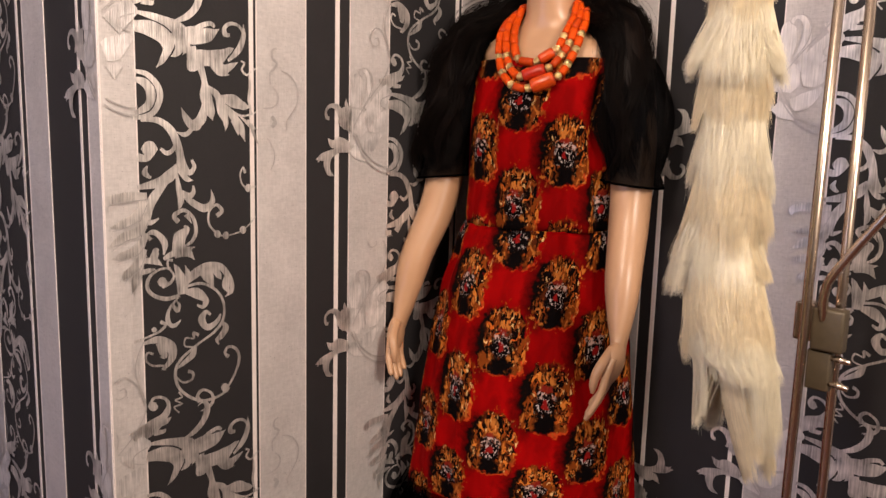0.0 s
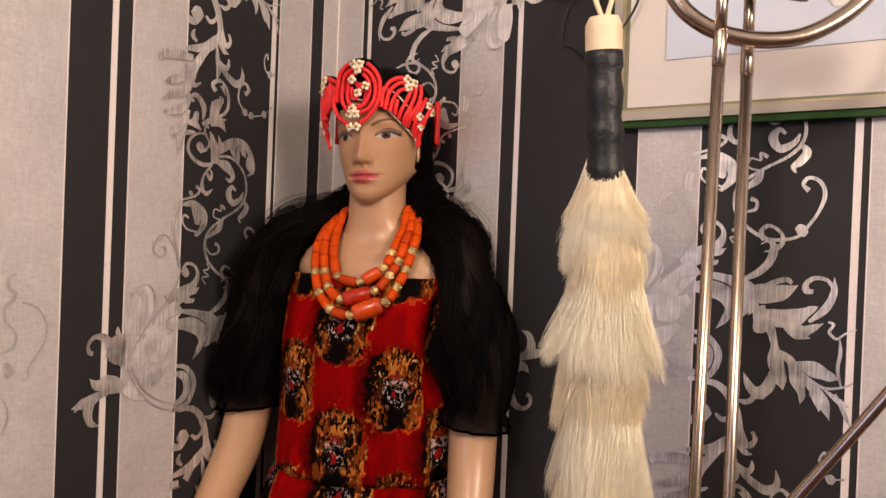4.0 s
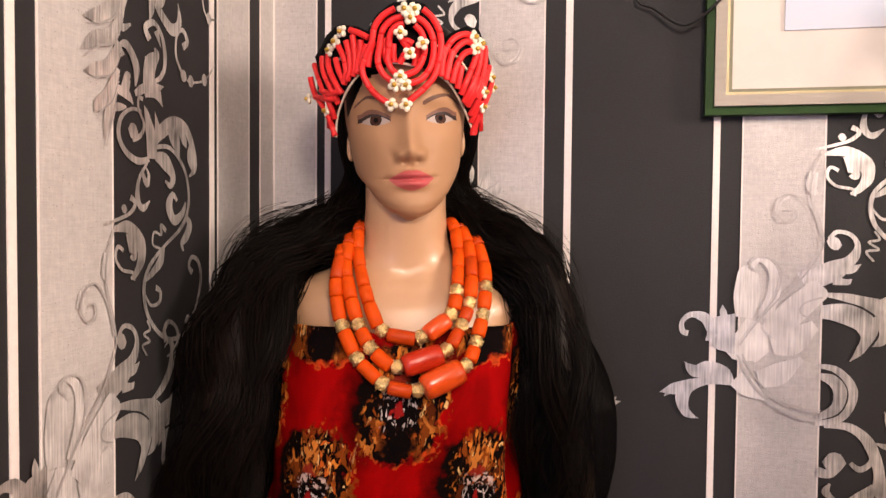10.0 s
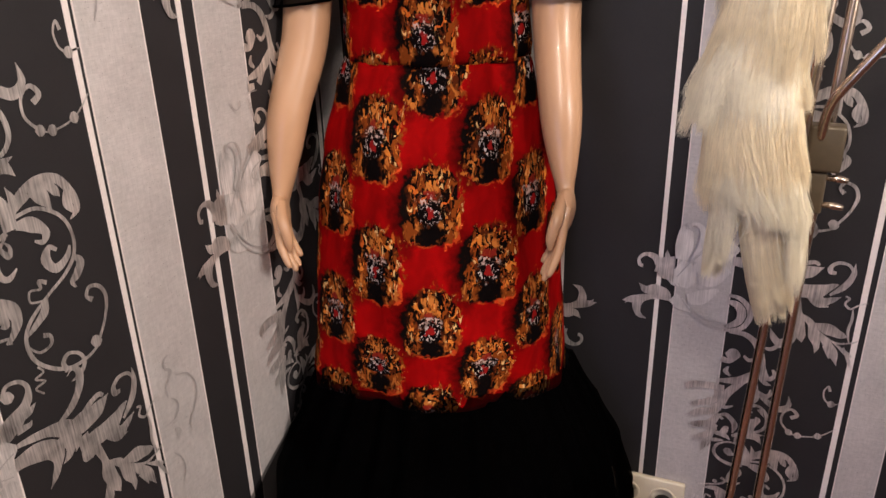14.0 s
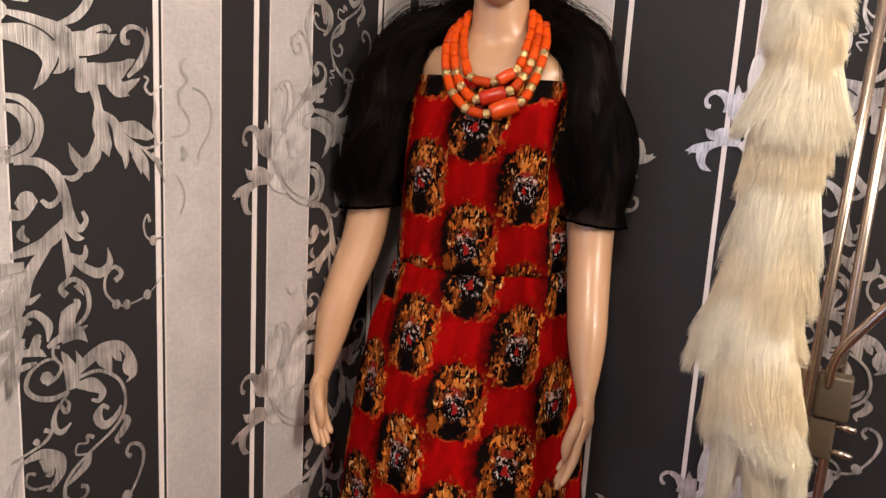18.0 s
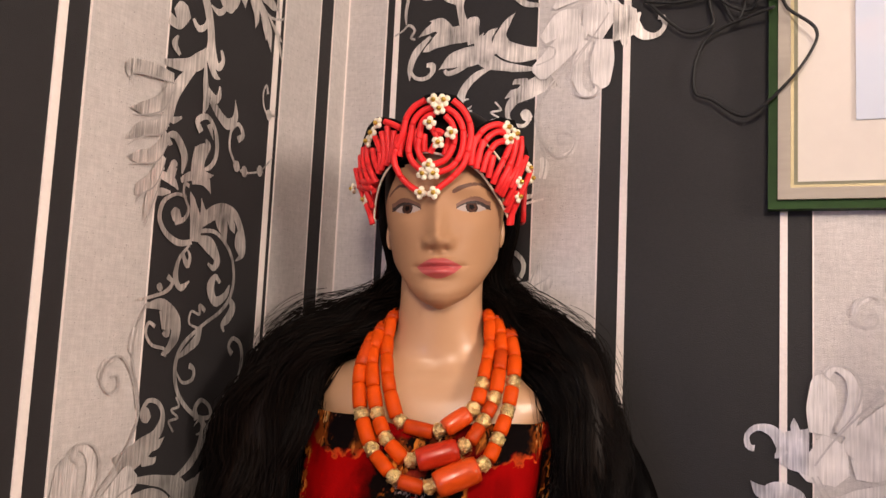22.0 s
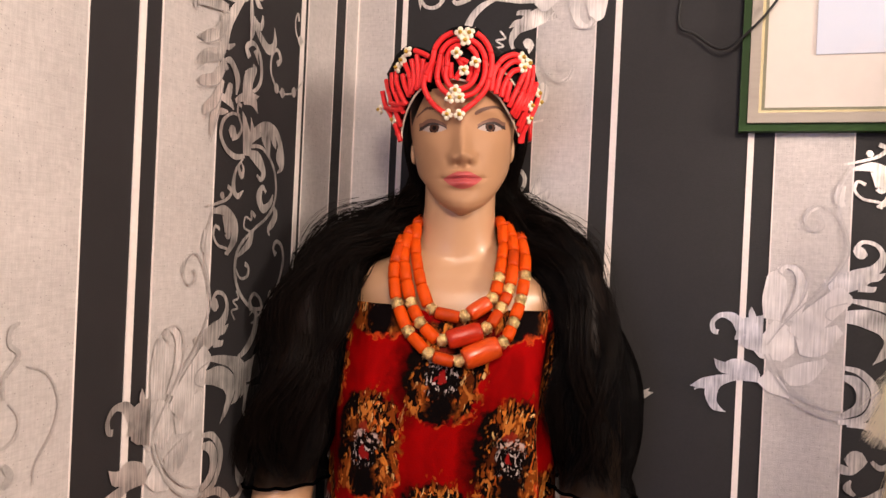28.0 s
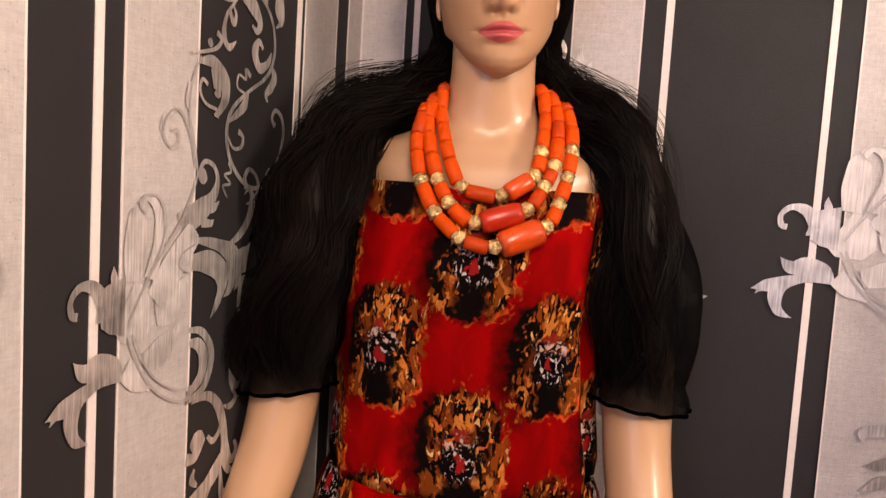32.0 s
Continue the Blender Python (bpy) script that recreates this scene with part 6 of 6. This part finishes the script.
bm = bmesh.new()
box(bm, (0.090, -0.0125, 0.100), (PW - 0.09, -0.010, PH - 0.10))
part("print", bm, wash_print(), picture, "pale blue and lilac wash", smooth=False)
bm = bmesh.new()
tube(bm, spline([(-0.460 - PX0, -0.0128, 1.939 - PZ0), (-0.443 - PX0, -0.0128, 1.953 - PZ0), (-0.437 - PX0, -0.0128, 1.98 - PZ0), (-0.445 - PX0, -0.0128, 2.02 - PZ0)], 8), 0.0009, 6)
part("painted_stem", bm, M_TONALD, picture, "fine grey painted line")
for cx, cz, r, mt in ((0.33, 0.165, 0.028, M_WHITE), (0.285, 0.18, 0.02, M_WHITE)):
    bm = bmesh.new()
    for k in range(6):
        a = k * 1.047
        bmesh.ops.create_uvsphere(bm, u_segments=10, v_segments=6, radius=r * 0.5, matrix=Matrix.Translation((cx + math.cos(a) * r * 0.6, -0.0125, cz + math.sin(a) * r * 0.35)) @ Matrix.Diagonal((1, 0.06, 0.55, 1)))
    part("white_blossom", bm, mt, picture, "white painted blossom")

# ---- loose black cable by the picture ----
bm = bmesh.new()
cab = lambda pts, r=0.0019: tube(bm, spline([(x, YR - d, z) for x, d, z in pts], 8), r, 6)
cab([(-0.75, 0.012, 1.994), (-0.71, 0.014, 1.987), (-0.66, 0.014, 1.990), (-0.60, 0.03, 1.975), (-0.585, 0.034, 1.955), (-0.558, 0.034, 1.930), (-0.562, 0.034, 1.905), (-0.590, 0.034, 1.866), (-0.630, 0.02, 1.838), (-0.668, 0.012, 1.862), (-0.688, 0.012, 1.874), (-0.686, 0.012, 1.915), (-0.665, 0.014, 1.945), (-0.60, 0.03, 1.962)])
cab([(-0.76, 0.010, 2.01), (-0.72, 0.012, 1.965), (-0.695, 0.012, 1.948), (-0.668, 0.014, 1.955), (-0.672, 0.014, 1.99), (-0.66, 0.014, 2.06), (-0.62, 0.012, 2.16), (-0.615, 0.010, 2.34)])
cab([(-0.70, 0.012, 2.05), (-0.66, 0.016, 1.985), (-0.625, 0.016, 1.968), (-0.61, 0.030, 2.0), (-0.57, 0.032, 2.02), (-0.55, 0.032, 2.06)])
cab([(-0.73, 0.010, 1.990), (-0.69, 0.016, 1.996), (-0.64, 0.018, 2.01), (-0.60, 0.030, 1.985), (-0.575, 0.034, 1.995)])
cab([(-0.665, 0.008, 2.05), (-0.655, 0.014, 1.98), (-0.64, 0.016, 1.955), (-0.63, 0.014, 2.0), (-0.645, 0.010, 2.08)])
solid("loose_cable", bm, M_WIRE, Matrix(), "tangled thin black cable hanging beside the picture", "cable")

# ---- double socket, plug, cable and white adapter ----
socket = thing("wall_socket", pose(-0.575, YR - 0.001, 0.270), "ivory plastic double wall socket above the baseboard", "socket")
bm = bmesh.new()
box(bm, (-0.076, -0.012, -0.041), (0.076, 0.0, 0.041), 0.004)
part("plate", bm, M_PLASTIC, socket, "ivory plastic plate")
for dx in (-0.036, 0.036):
    bm = bmesh.new()
    lathe(bm, [(0.026, 0.0), (0.0255, 0.0022), (0.021, 0.0024), (0.020, 0.0005)], 28, m=Matrix.Rotation(math.pi / 2, 3, "X"), at=(dx, -0.0122, 0))
    part("outlet", bm, M_PLASTIC, socket, "round outlet")
plug = thing("power_plug", pose(-0.537, YR - 0.0155, 0.262), "black angled power plug in the socket", "plug")
bm = bmesh.new()
lathe(bm, [(0.0185, 0.0), (0.019, 0.010), (0.016, 0.026), (0.010, 0.032)], 24, m=Matrix.Rotation(math.pi / 2, 3, "X"))
part("plug_body", bm, M_WIRE, plug)
bm = bmesh.new()
tube(bm, spline([(0, -0.018, -0.005), (0.0, -0.026, -0.03), (-0.001, -0.022, -0.055)], 6), lambda t: 0.013 - 0.007 * t, 14)
part("cable_grip", bm, M_WIRE, plug)
bm = bmesh.new()
cab([(-0.538, 0.037, 0.212), (-0.534, 0.03, 0.185), (-0.50, 0.022, 0.165), (-0.45, 0.016, 0.160), (-0.40, 0.012, 0.172), (-0.36, 0.010, 0.165), (-0.34, 0.012, 0.110), (-0.30, 0.03, 0.02), (-0.22, 0.05, 0.004)], 0.0022)
solid("power_cable", bm, M_WIRE, Matrix(), "thin black power cable along the wall", "cable")
adapter = thing("white_adapter", pose(-0.297, YR - 0.012, 0.308, 0, -38, 0), "small white plastic adapter block on a black cable", "adapter")
bm = bmesh.new()
box(bm, (-0.032, -0.012, -0.020), (0.032, 0.011, 0.020), 0.004)
part("case", bm, M_WHITE, adapter, "white plastic case")
bm = bmesh.new()
box(bm, (-0.016, -0.0126, -0.008), (0.018, -0.0118, 0.006), 0.0)
part("printed_label", bm, M_LABEL, adapter, "faint grey rating label")
bm = bmesh.new()
cab([(-0.272, 0.013, 0.335), (-0.25, 0.012, 0.345), (-0.20, 0.010, 0.350), (-0.16, 0.012, 0.365), (-0.12, 0.012, 0.40), (-0.09, 0.010, 0.47), (-0.08, 0.008, 0.60)], 0.0025)
solid("adapter_cable", bm, M_WIRE, Matrix(), "thin black cable rising from the adapter", "cable")
# ---- crimson tinsel flower on the wall ----
bm = bmesh.new()
rnd = random.Random(9)
for k in range(70):
    a, l = rnd.uniform(0, 6.283), rnd.uniform(0.02, 0.04)
    t = Vector((math.cos(a), rnd.uniform(-0.7, 0.0), math.sin(a)))
    tube(bm, [Vector((0, 0, 0)), t * l * 0.5, t * l], lambda s: 0.0025 * (1 - 0.8 * s), 4)
solid("tinsel_flower", bm, M_TINSEL, pose(-0.128, YR - 0.008, 1.585), "small crimson tinsel flower pinned to the wall", "decoration")

# ---- cream pouffe by the pier ----
bm = bmesh.new()
lathe(bm, [(0.13, 0.0), (0.15, 0.03), (0.165, 0.2), (0.17, 0.38), (0.168, 0.50), (0.160, 0.555), (0.138, 0.588), (0.10, 0.604), (0.05, 0.612), (0.01, 0.615)], 40)
solid("pouffe", bm, M_CREAM, pose(-1.035, 0.29, 0), "round cream upholstered pouffe beside the papered pier", "pouffe")
